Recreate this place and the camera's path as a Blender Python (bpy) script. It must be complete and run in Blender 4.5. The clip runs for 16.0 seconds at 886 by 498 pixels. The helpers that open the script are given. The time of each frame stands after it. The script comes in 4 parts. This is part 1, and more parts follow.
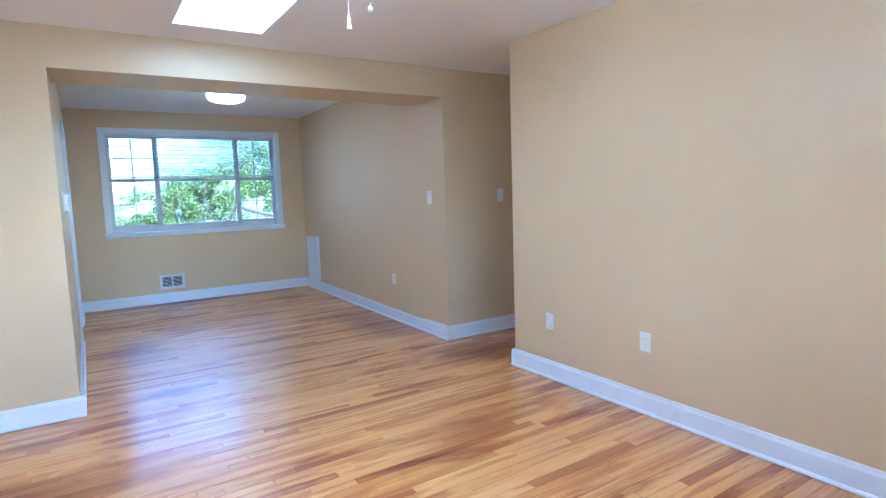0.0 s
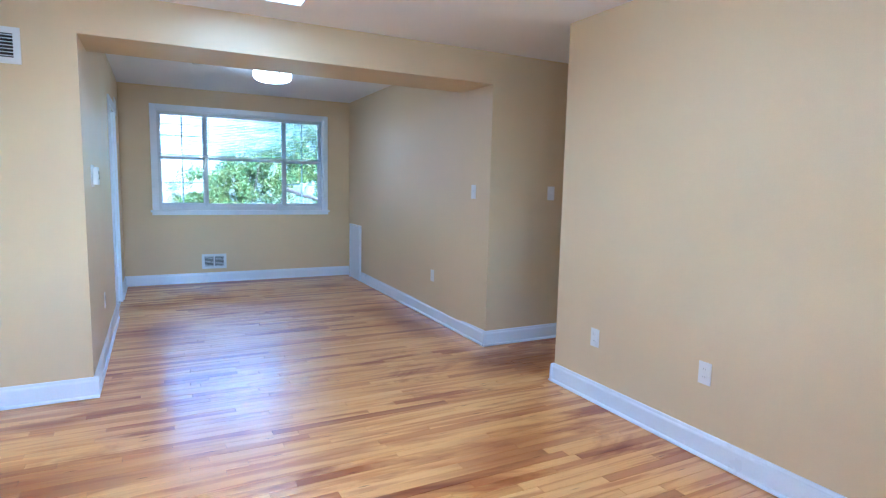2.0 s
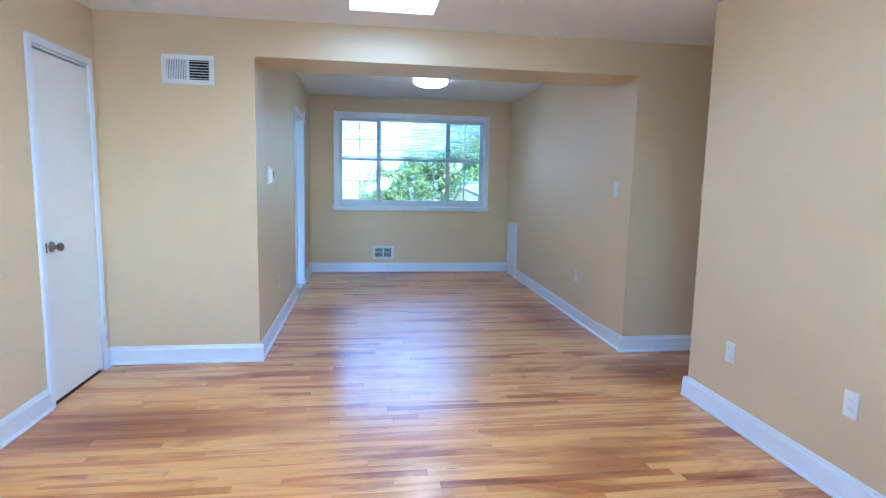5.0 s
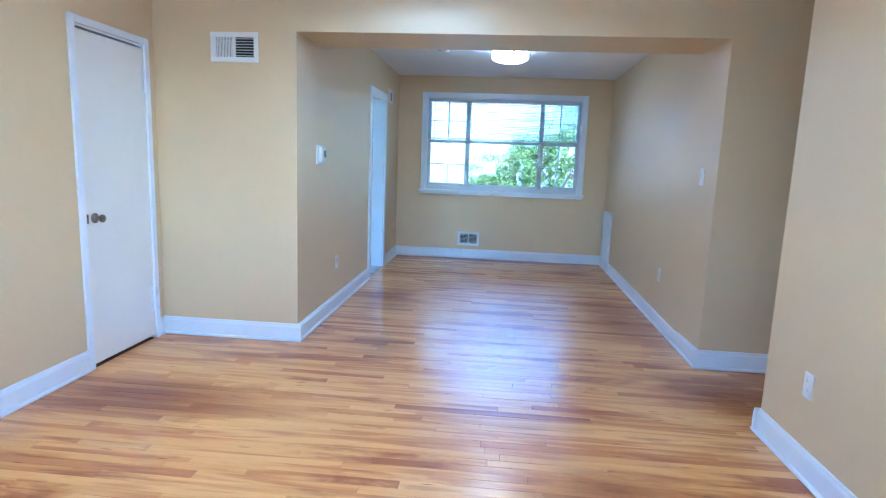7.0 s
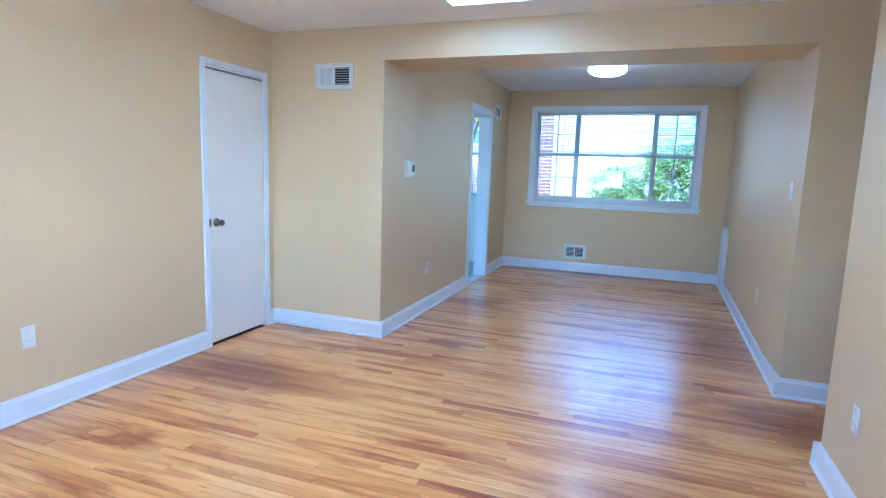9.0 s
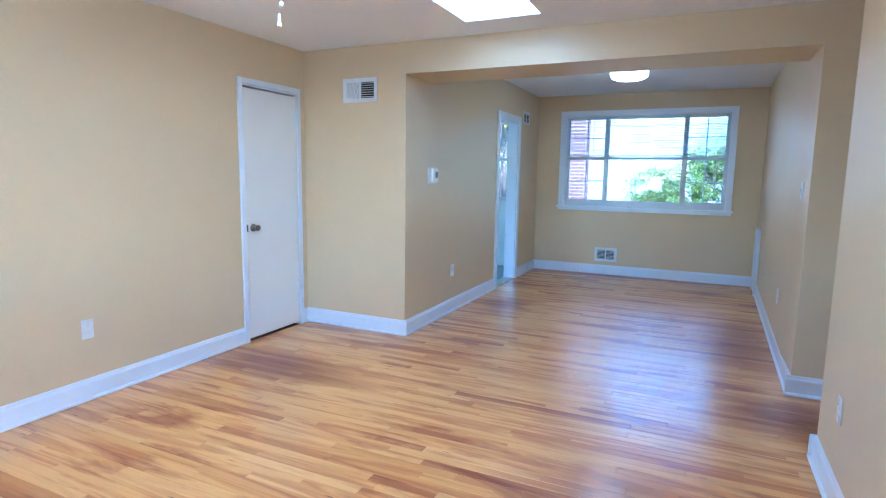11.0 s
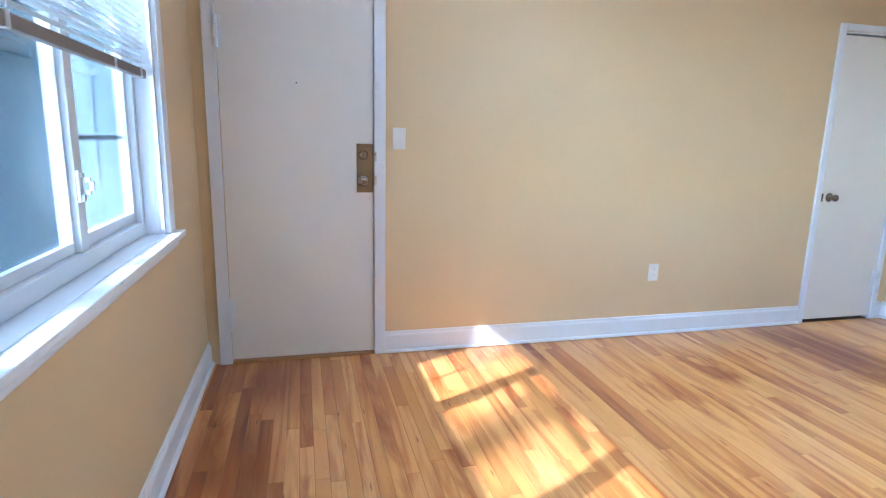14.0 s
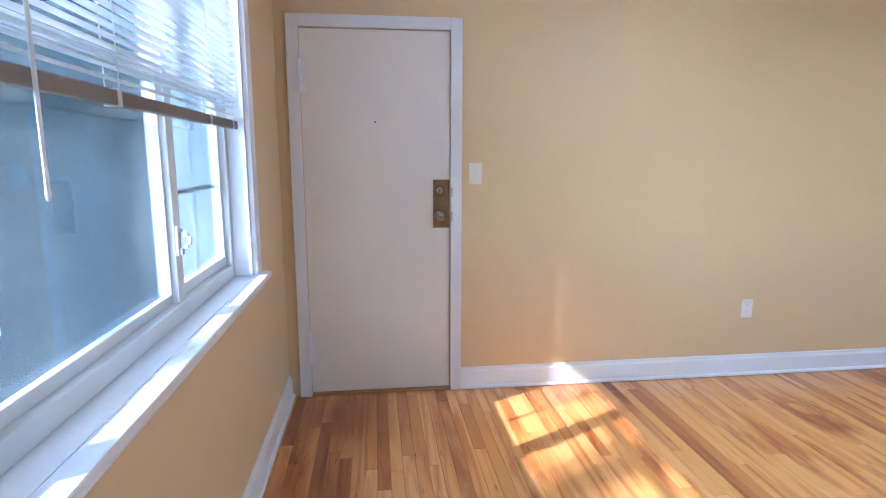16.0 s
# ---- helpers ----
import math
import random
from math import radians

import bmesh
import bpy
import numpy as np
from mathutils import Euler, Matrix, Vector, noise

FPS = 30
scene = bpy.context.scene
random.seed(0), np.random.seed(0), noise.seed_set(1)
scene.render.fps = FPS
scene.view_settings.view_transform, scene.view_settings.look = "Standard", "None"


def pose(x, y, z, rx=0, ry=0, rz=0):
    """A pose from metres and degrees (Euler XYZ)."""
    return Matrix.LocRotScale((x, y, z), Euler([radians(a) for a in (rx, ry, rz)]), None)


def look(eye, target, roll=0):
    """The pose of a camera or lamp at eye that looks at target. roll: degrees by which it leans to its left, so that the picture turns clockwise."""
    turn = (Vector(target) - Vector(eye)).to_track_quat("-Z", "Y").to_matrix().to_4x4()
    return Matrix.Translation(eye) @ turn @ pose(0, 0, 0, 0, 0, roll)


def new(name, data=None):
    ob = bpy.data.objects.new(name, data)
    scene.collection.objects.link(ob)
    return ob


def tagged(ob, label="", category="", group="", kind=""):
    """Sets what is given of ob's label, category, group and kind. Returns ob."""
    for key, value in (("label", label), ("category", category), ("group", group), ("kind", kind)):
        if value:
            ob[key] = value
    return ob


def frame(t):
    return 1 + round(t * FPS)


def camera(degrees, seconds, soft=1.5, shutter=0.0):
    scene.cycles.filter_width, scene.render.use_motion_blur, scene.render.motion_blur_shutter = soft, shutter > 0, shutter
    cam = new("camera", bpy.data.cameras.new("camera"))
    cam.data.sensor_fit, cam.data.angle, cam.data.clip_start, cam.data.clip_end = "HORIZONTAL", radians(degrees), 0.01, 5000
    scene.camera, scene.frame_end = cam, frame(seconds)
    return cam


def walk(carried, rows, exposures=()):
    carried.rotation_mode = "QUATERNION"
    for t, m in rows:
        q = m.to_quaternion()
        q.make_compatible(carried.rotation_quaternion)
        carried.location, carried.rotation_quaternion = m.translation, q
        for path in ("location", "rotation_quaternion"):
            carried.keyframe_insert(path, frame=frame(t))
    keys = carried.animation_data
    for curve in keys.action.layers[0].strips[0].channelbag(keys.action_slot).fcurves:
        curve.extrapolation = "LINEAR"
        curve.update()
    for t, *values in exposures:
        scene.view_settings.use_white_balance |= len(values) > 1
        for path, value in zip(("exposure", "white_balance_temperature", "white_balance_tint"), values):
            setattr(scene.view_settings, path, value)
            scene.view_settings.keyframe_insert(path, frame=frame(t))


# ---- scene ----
cam = camera(77.2, 16.0, soft=1.2)
PATH = [
    (0, (0.117, -4.174, 1.361), (1.193, -2.501, 1.155), -1.9),
    (0.5, (0.168, -4.133, 1.366), (1.303, -2.501, 1.143), -1.5),
    (1, (0.218, -4.028, 1.388), (1.378, -2.419, 1.134), -0.5),
    (1.5, (0.239, -3.96, 1.377), (1.337, -2.307, 1.123), 0.6),
    (2, (0.377, -3.933, 1.36), (1.291, -2.169, 1.132), 1.3),
    (2.5, (0.497, -3.961, 1.373), (1.207, -2.101, 1.18), 1.8),
    (3, (0.498, -4.009, 1.367), (1.054, -2.096, 1.191), 1.8),
    (3.5, (0.504, -4.121, 1.376), (0.972, -2.186, 1.187), 1.3),
    (4, (0.558, -4.176, 1.37), (0.926, -2.22, 1.169), 1.1),
    (6.5, (1.216, -3.92, 1.357), (1.269, -1.945, 1.046), 2.1),
    (7, (1.398, -3.828, 1.349), (1.22, -1.861, 1.039), 2.1),
    (7.5, (1.524, -3.801, 1.351), (1.176, -1.854, 1.055), 2.0),
    (8, (1.615, -3.907, 1.351), (1.151, -1.984, 1.06), 1.3),
    (8.5, (1.751, -3.985, 1.378), (1.224, -2.078, 1.082), 1.4),
    (9, (1.964, -3.942, 1.379), (1.285, -2.082, 1.094), 1.9),
    (11.5, (2.255, -4.085, 1.388), (1.322, -2.333, 1.14), 0.3),
    (12, (2.26, -4.016, 1.407), (1.129, -2.379, 1.213), 0.4),
    (12.5, (2.194, -4.065, 1.406), (0.813, -2.63, 1.226), 0.6),
    (13, (2.126, -4.161, 1.366), (0.504, -3.008, 1.163), 0.7),
    (13.3, (2.139, -4.182, 1.351), (0.381, -3.259, 1.11), 0.6),
    (13.5, (2.139, -4.23, 1.331), (0.318, -3.451, 1.056), 0.7),
    (14, (2.142, -4.315, 1.277), (0.24, -3.83, 0.89), 1.3),
    (14.5, (2.159, -4.334, 1.229), (0.247, -4.017, 0.735), 1.7),
    (15, (2.155, -4.353, 1.229), (0.244, -4.069, 0.71), 1.5),
    (15.5, (2.132, -4.334, 1.29), (0.2, -4.063, 0.852), 0.6),
    (16, (2.082, -4.343, 1.369), (0.124, -4.103, 1.042), -0.0),
]
walk(cam, [(t, look(eye, target, roll)) for t, eye, target, roll in PATH], [(0.0, 4.35, 4050, 3), (4.0, 4.31, 4010, 2), (6.5, 4.31, 3900, 1), (9.0, 4.29, 3900, 1), (12.0, 4.17, 3960, 2), (13.0, 4.22, 3960, 1), (13.5, 4.24, 3880, -1), (14.0, 4.11, 4270, 0), (14.5, 4.01, 4450, 4), (16.0, 3.98, 4500, 5)])

# ---- light ----
SUN_EL, SUN_AZ = 35.6, 153.4
world = bpy.data.worlds.new("sky")
scene.world = world
world.use_nodes = True
wn = world.node_tree
sky = wn.nodes.new("ShaderNodeTexSky")
sky.sky_type, sky.sun_disc = "NISHITA", False
sky.sun_elevation, sky.sun_rotation = radians(SUN_EL), radians(SUN_AZ)
wn.links.new(sky.outputs[0], wn.nodes["Background"].inputs[0])
wn.nodes["Background"].inputs[1].default_value = 0.15
sun_data = bpy.data.lights.new("sun", "SUN")
sun_data.energy, sun_data.angle, sun_data.color = 1.2, radians(0.8), (1.0, 0.74, 0.60)
sun = new("sun", sun_data)
sun.matrix_world = look((20 * math.sin(radians(SUN_AZ)), 20 * math.cos(radians(SUN_AZ)), 20 * math.tan(radians(SUN_EL))), (0, 0, 0))
LAMP_GLOW, FAN_GLOW, SKYLIGHT_GLOW = 0.9, 5.6, 0.55


# ---- materials ----
def material(name):
    m = bpy.data.materials.new(name)
    m.use_nodes = True
    return m, m.node_tree.nodes, m.node_tree.links, m.node_tree.nodes["Principled BSDF"]


def surface(name, colour, rough=0.5, metal=0.0, vary=0.06, scale=3.0, grain=60.0, bump=0.05, coat=0.0, spec=0.5):
    """Paint, metal, plastic and stone: colour with a broad and a fine variation, and a fine relief."""
    m, n, l, p = material(name)
    geo = n.new("ShaderNodeNewGeometry")
    big, fine = n.new("ShaderNodeTexNoise"), n.new("ShaderNodeTexNoise")
    big.inputs["Scale"].default_value, fine.inputs["Scale"].default_value = scale, grain
    big.inputs["Detail"].default_value = fine.inputs["Detail"].default_value = 4
    for t in (big, fine):
        l.new(geo.outputs["Position"], t.inputs["Vector"])
    add = n.new("ShaderNodeMath")
    add.operation = "ADD"
    l.new(big.outputs[0], add.inputs[0])
    l.new(fine.outputs[0], add.inputs[1])
    rng = n.new("ShaderNodeMapRange")
    rng.inputs["From Min"].default_value, rng.inputs["From Max"].default_value = 0.6, 1.4
    rng.inputs["To Min"].default_value, rng.inputs["To Max"].default_value = 1 - vary, 1 + vary
    l.new(add.outputs[0], rng.inputs["Value"])
    mul = n.new("ShaderNodeVectorMath")
    mul.operation = "SCALE"
    mul.inputs[0].default_value = colour
    l.new(rng.outputs[0], mul.inputs["Scale"])
    l.new(mul.outputs[0], p.inputs["Base Color"])
    rr = n.new("ShaderNodeMapRange")
    rr.inputs["From Min"].default_value, rr.inputs["From Max"].default_value = 0.3, 0.7
    rr.inputs["To Min"].default_value, rr.inputs["To Max"].default_value = rough * 0.85, min(1, rough * 1.15)
    l.new(big.outputs[0], rr.inputs["Value"])
    l.new(rr.outputs[0], p.inputs["Roughness"])
    p.inputs["Metallic"].default_value = metal
    p.inputs["Coat Weight"].default_value = coat
    p.inputs["Specular IOR Level"].default_value = spec
    if bump:
        b = n.new("ShaderNodeBump")
        b.inputs["Strength"].default_value, b.inputs["Distance"].default_value = bump, 0.004
        l.new(fine.outputs[0], b.inputs["Height"])
        l.new(b.outputs[0], p.inputs["Normal"])
    return m


def glow(name, colour, strength):
    m, n, l, p = material(name)
    p.inputs["Base Color"].default_value = (0.85, 0.85, 0.82, 1)
    p.inputs["Emission Color"].default_value = (*colour, 1)
    p.inputs["Emission Strength"].default_value = strength
    p.inputs["Roughness"].default_value = 0.35
    return m


def glass(name, dirt=0.0, tint=(0.97, 0.99, 0.98)):
    """Thin window glass, with a film of dust that scatters a little light; its blue tint paints in haze."""
    m, n, l, p = material(name)
    n.remove(p)
    out = n["Material Output"]
    clear, gloss, mix, fres = (n.new("ShaderNode" + k) for k in ("BsdfTransparent", "BsdfGlossy", "MixShader", "Fresnel"))
    clear.inputs[0].default_value = (*tint, 1)
    gloss.inputs["Roughness"].default_value = 0.02
    fres.inputs["IOR"].default_value = 1.45
    l.new(fres.outputs[0], mix.inputs[0])
    l.new(clear.outputs[0], mix.inputs[1])
    l.new(gloss.outputs[0], mix.inputs[2])
    last = mix
    if dirt:
        dust, film, noise_tex, rng, geo = (n.new("ShaderNode" + k) for k in ("BsdfTranslucent", "MixShader", "TexNoise", "MapRange", "NewGeometry"))
        # bluish, so the film carries the blue glare over the glass
        dust.inputs[0].default_value = (0.60, 0.72, 0.78, 1)
        noise_tex.inputs["Scale"].default_value = 5
        noise_tex.inputs["Detail"].default_value = 5
        l.new(geo.outputs["Position"], noise_tex.inputs["Vector"])
        rng.inputs["To Min"].default_value, rng.inputs["To Max"].default_value = dirt * 0.5, dirt * 1.5
        l.new(noise_tex.outputs[0], rng.inputs["Value"])
        l.new(rng.outputs[0], film.inputs[0])
        l.new(mix.outputs[0], film.inputs[1])
        l.new(dust.outputs[0], film.inputs[2])
        last = film
    l.new(last.outputs[0], out.inputs["Surface"])
    return m


def oak(name, per_island):
    """Varnished oak strips: every board its own tone, grain along the board, worn, stained and darkened areas."""
    m, n, l, p = material(name)
    geo = n.new("ShaderNodeNewGeometry")
    if per_island:
        rnd = geo.outputs["Random Per Island"]
    else:
        rnd = n.new("ShaderNodeObjectInfo").outputs["Random"]
    shift = n.new("ShaderNodeVectorMath")
    shift.operation = "SCALE"
    shift.inputs[0].default_value = (37.0, 91.0, 13.0)
    l.new(rnd, shift.inputs["Scale"])
    at = n.new("ShaderNodeVectorMath")
    at.operation = "ADD"
    l.new(geo.outputs["Position"], at.inputs[0])
    l.new(shift.outputs[0], at.inputs[1])

    def texture(stretch, scale, detail, rough=0.55, distort=0.0, src=at):
        mp = n.new("ShaderNodeMapping")
        mp.inputs["Scale"].default_value = stretch
        l.new(src.outputs["Position"] if src is geo else src.outputs[0], mp.inputs["Vector"])
        t = n.new("ShaderNodeTexNoise")
        t.inputs["Scale"].default_value, t.inputs["Detail"].default_value = scale, detail
        t.inputs["Roughness"].default_value, t.inputs["Distortion"].default_value = rough, distort
        l.new(mp.outputs[0], t.inputs["Vector"])
        return t

    tone = n.new("ShaderNodeValToRGB")
    l.new(rnd, tone.inputs[0])
    stops = ((0.0, (0.46, 0.170, 0.036)), (0.05, (0.60, 0.250, 0.055)), (0.14, (0.76, 0.375, 0.092)), (0.45, (0.86, 0.465, 0.148)),
             (0.74, (0.81, 0.410, 0.120)), (0.90, (0.89, 0.510, 0.178)), (0.96, (0.66, 0.285, 0.064)), (1.0, (0.50, 0.185, 0.040)))
    e = tone.color_ramp.elements
    e[0].position, e[0].color = stops[0][0], (*stops[0][1], 1)
    e[1].position, e[1].color = stops[-1][0], (*stops[-1][1], 1)
    for pos, c in stops[1:-1]:
        e.new(pos).color = (*c, 1)

    def mixed(kind, fac, a, b):
        x = n.new("ShaderNodeMix")
        x.data_type, x.blend_type = "RGBA", kind
        if isinstance(fac, float):
            x.inputs[0].default_value = fac
        else:
            l.new(fac, x.inputs[0])
        l.new(a, x.inputs[6])
        if isinstance(b, tuple):
            x.inputs[7].default_value = (*b, 1)
        else:
            l.new(b, x.inputs[7])
        return x.outputs[2]

    def ramped(src, lo, hi, to_lo=0.0, to_hi=1.0):
        r = n.new("ShaderNodeMapRange")
        r.inputs["From Min"].default_value, r.inputs["From Max"].default_value = lo, hi
        r.inputs["To Min"].default_value, r.inputs["To Max"].default_value = to_lo, to_hi
        l.new(src, r.inputs["Value"])
        return r.outputs[0]

    grain = texture((1.2, 28, 28), 3.0, 6, 0.65, 0.6)
    figure = texture((0.55, 7, 7), 1.5, 2.5, 0.5, 1.6)
    pores = texture((6, 160, 160), 4.0, 2, 0.5)
    wear = texture((0.6, 2.2, 1.0), 1.3, 5, 0.6, 0.8, geo)
    c = mixed("MULTIPLY", ramped(figure.outputs[0], 0.48, 0.66, 0.0, 0.75), tone.outputs[0], (0.62, 0.38, 0.19))
    c = mixed("MULTIPLY", ramped(grain.outputs[0], 0.50, 0.75, 0.0, 0.28), c, (0.62, 0.46, 0.33))
    c = mixed("MULTIPLY", ramped(pores.outputs[0], 0.58, 0.75, 0.0, 0.35), c, (0.5, 0.36, 0.25))
    shuffled = n.new("ShaderNodeTexWhiteNoise")
    shuffled.noise_dimensions = "1D"
    l.new(rnd, shuffled.inputs["W"])
    clustered = n.new("ShaderNodeMath")
    clustered.operation = "MULTIPLY_ADD"
    clustered.inputs[1].default_value = 0.22
    l.new(shuffled.outputs[0], clustered.inputs[0])
    l.new(wear.outputs[0], clustered.inputs[2])
    c = mixed("MULTIPLY", ramped(clustered.outputs[0], 0.675, 0.80, 0.0, 0.95), c, (0.50, 0.285, 0.135))
    # sparse knots, drawn out along the boards
    mk, cells, pick, knots = n.new("ShaderNodeMapping"), n.new("ShaderNodeTexVoronoi"), n.new("ShaderNodeSeparateColor"), n.new("ShaderNodeMath")
    mk.inputs["Scale"].default_value = (3.4, 30.0, 1.0)
    l.new(geo.outputs["Position"], mk.inputs["Vector"])
    cells.voronoi_dimensions = "2D"
    cells.inputs["Scale"].default_value = 1.0
    l.new(mk.outputs[0], cells.inputs["Vector"])
    l.new(cells.outputs["Color"], pick.inputs[0])
    knots.operation = "MULTIPLY"
    l.new(ramped(cells.outputs["Distance"], 0.03, 0.12, 1.0, 0.0), knots.inputs[0])
    l.new(ramped(pick.outputs[0], 0.90, 0.95), knots.inputs[1])
    c = mixed("MULTIPLY", knots.outputs[0], c, (0.22, 0.12, 0.07))
    # stained boards by the closet, and other ovals darkened along walls and openings
    dark_areas = ((-0.45, -1.08, 0.85, 0.36, 1.0), (-0.2, -0.35, 0.4, 0.12, 0.7), (-0.75, -4.55, 0.75, 0.42, 1.0), (0.05, -4.65, 0.7, 0.35, 0.9), (2.85, -0.45, 0.75, 0.45, 0.9),
              (2.0, -1.6, 0.6, 0.3, 0.75), (2.35, 3.25, 0.45, 0.2, 0.8), (1.3, 3.9, 1.9, 0.2, 0.9), (0.55, 0.1, 0.5, 0.3, 0.7), (0.4, 1.5, 0.4, 0.7, 0.7), (2.6, 1.3, 0.5, 1.3, 0.75), (-0.7, -0.1, 0.4, 0.1, 0.7))
    for cx, cy, rx, ry, depth in dark_areas:
        off, mp2, dist = n.new("ShaderNodeVectorMath"), n.new("ShaderNodeVectorMath"), n.new("ShaderNodeVectorMath")
        off.operation, mp2.operation, dist.operation = "SUBTRACT", "DIVIDE", "LENGTH"
        off.inputs[1].default_value, mp2.inputs[1].default_value = (cx, cy, 0), (rx, ry, 1)
        l.new(geo.outputs["Position"], off.inputs[0])
        l.new(off.outputs[0], mp2.inputs[0])
        l.new(mp2.outputs[0], dist.inputs[0])
        edge = n.new("ShaderNodeMath")
        edge.operation = "MULTIPLY_ADD"
        edge.inputs[1].default_value = 1.1
        l.new(figure.outputs[0], edge.inputs[0])
        l.new(dist.outputs["Value"], edge.inputs[2])
        by_board = n.new("ShaderNodeMath")
        by_board.operation = "MULTIPLY_ADD"
        by_board.inputs[1].default_value = 0.6
        l.new(shuffled.outputs[0], by_board.inputs[0])
        l.new(edge.outputs[0], by_board.inputs[2])
        c = mixed("MULTIPLY", ramped(by_board.outputs[0], 1.05, 1.65, depth, 0.0), c, (0.40, 0.205, 0.075))
    l.new(c, p.inputs["Base Color"])
    l.new(ramped(wear.outputs[0], 0.3, 0.7, 0.34, 0.46), p.inputs["Roughness"])
    p.inputs["Coat Weight"].default_value = 0.8
    p.inputs["Coat IOR"].default_value = 1.55
    p.inputs["Coat Roughness"].default_value = 0.20
    b = n.new("ShaderNodeBump")
    b.inputs["Strength"].default_value, b.inputs["Distance"].default_value = 0.12, 0.002
    l.new(grain.outputs[0], b.inputs["Height"])
    warp = texture((0.8, 14, 1), 1.0, 2, 0.5)
    b2 = n.new("ShaderNodeBump")
    b2.inputs["Strength"].default_value, b2.inputs["Distance"].default_value = 0.25, 0.004
    l.new(warp.outputs[0], b2.inputs["Height"])
    l.new(b.outputs[0], b2.inputs["Normal"])
    l.new(b2.outputs[0], p.inputs["Normal"])
    l.new(b2.outputs[0], p.inputs["Coat Normal"])
    return m


def foliage(name, a, b, c):
    m, n, l, p = material(name)
    geo = n.new("ShaderNodeNewGeometry")
    ramp = n.new("ShaderNodeValToRGB")
    e = ramp.color_ramp.elements
    e[0].color, e[1].color = (*a, 1), (*c, 1)
    e.new(0.5).color = (*b, 1)
    l.new(geo.outputs["Random Per Island"], ramp.inputs[0])
    l.new(ramp.outputs[0], p.inputs["Base Color"])
    p.inputs["Roughness"].default_value = 0.5
    tr, mx = n.new("ShaderNodeBsdfTranslucent"), n.new("ShaderNodeMixShader")
    l.new(ramp.outputs[0], tr.inputs[0])
    mx.inputs[0].default_value = 0.4
    l.new(p.outputs[0], mx.inputs[1])
    l.new(tr.outputs[0], mx.inputs[2])
    l.new(mx.outputs[0], n["Material Output"].inputs["Surface"])
    return m


WALL = surface("tan_wall_paint", (0.70, 0.550, 0.325), 0.42, vary=0.035, scale=1.4, grain=220, bump=0.06, spec=0.4)
CEIL = surface("white_ceiling_paint", (0.90, 0.90, 0.92), 0.85, vary=0.025, scale=1.1, grain=160, bump=0.05, spec=0.2)
TRIM = surface("white_gloss_trim_paint", (0.81, 0.85, 0.93), 0.32, vary=0.03, scale=4, grain=90, bump=0.05)
DOOR = surface("white_door_paint", (0.82, 0.81, 0.78), 0.38, vary=0.025, scale=2.5, grain=120, bump=0.06)
VINYL = surface("white_window_vinyl", (0.66, 0.70, 0.75), 0.35, vary=0.03, scale=5, grain=100, bump=0.02)
PLASTIC = surface("white_plastic", (0.82, 0.81, 0.80), 0.3, vary=0.015, scale=8, grain=200, bump=0.0)
SLOT = surface("dark_slot", (0.02, 0.02, 0.022), 0.6, vary=0.1, bump=0.0)
SLOTG = surface("grey_slot", (0.35, 0.34, 0.33), 0.6, vary=0.05, bump=0.0)
# near-black: the shade inside a duct is put into this colour
DUCT_SHADE = surface("duct_shade_metal", (0.016, 0.018, 0.02), 0.55, metal=0.3, vary=0.2, scale=9, bump=0.0)
GRILLE = surface("white_enamel_grille", (0.78, 0.79, 0.80), 0.35, vary=0.03, bump=0.0)
BRASS = surface("aged_brass", (0.27, 0.20, 0.125), 0.38, metal=1.0, vary=0.15, scale=14, grain=120, bump=0.05)
STEEL = surface("brushed_steel", (0.62, 0.60, 0.57), 0.28, metal=1.0, vary=0.1, scale=12, bump=0.02)
LATCH = surface("satin_zinc", (0.55, 0.55, 0.55), 0.55, metal=0.6, vary=0.08, scale=20, bump=0.0)
CHROME = surface("dull_chrome", (0.42, 0.41, 0.40), 0.16, metal=1.0, vary=0.12, scale=20, bump=0.0)
BRONZE = surface("dark_pewter", (0.20, 0.17, 0.14), 0.3, metal=1.0, vary=0.15, scale=14, bump=0.02)
LCD = surface("green_grey_display", (0.035, 0.055, 0.05), 0.2, vary=0.05, bump=0.0)
THRESH = surface("oak_threshold", (0.40, 0.22, 0.09), 0.45, vary=0.2, scale=10, grain=140, bump=0.15)
SUBFLOOR = surface("dark_subfloor", (0.05, 0.03, 0.018), 0.8, vary=0.2)
BLADE = surface("walnut_blade", (0.085, 0.042, 0.024), 0.4, vary=0.25, scale=7, grain=60, bump=0.06)
SLAT = surface("white_blind_slat", (0.64, 0.67, 0.70), 0.45, vary=0.03, bump=0.0)
RAIL = surface("taupe_blind_rail", (0.20, 0.17, 0.155), 0.45, vary=0.05, bump=0.0)
CORD = surface("white_cord", (0.7, 0.7, 0.68), 0.8, vary=0.05, bump=0.0)
KTILE = surface("pale_green_vinyl_tile", (0.42, 0.50, 0.44), 0.35, vary=0.12, scale=6, bump=0.03)
KWALL = surface("white_kitchen_paint", (0.78, 0.80, 0.78), 0.5, vary=0.02, bump=0.04)
BRICK = surface("red_brick", (0.058, 0.020, 0.023), 0.85, vary=0.3, scale=5, grain=40, bump=0.3)
MORTAR = surface("pale_mortar", (0.30, 0.285, 0.28), 0.9, vary=0.12, scale=6, grain=90, bump=0.3)
SIDING = surface("white_siding", (0.22, 0.25, 0.25), 0.55, vary=0.05, scale=2, bump=0.05)
ROOF = surface("grey_shingle", (0.12, 0.12, 0.13), 0.9, vary=0.25, scale=8, bump=0.4)
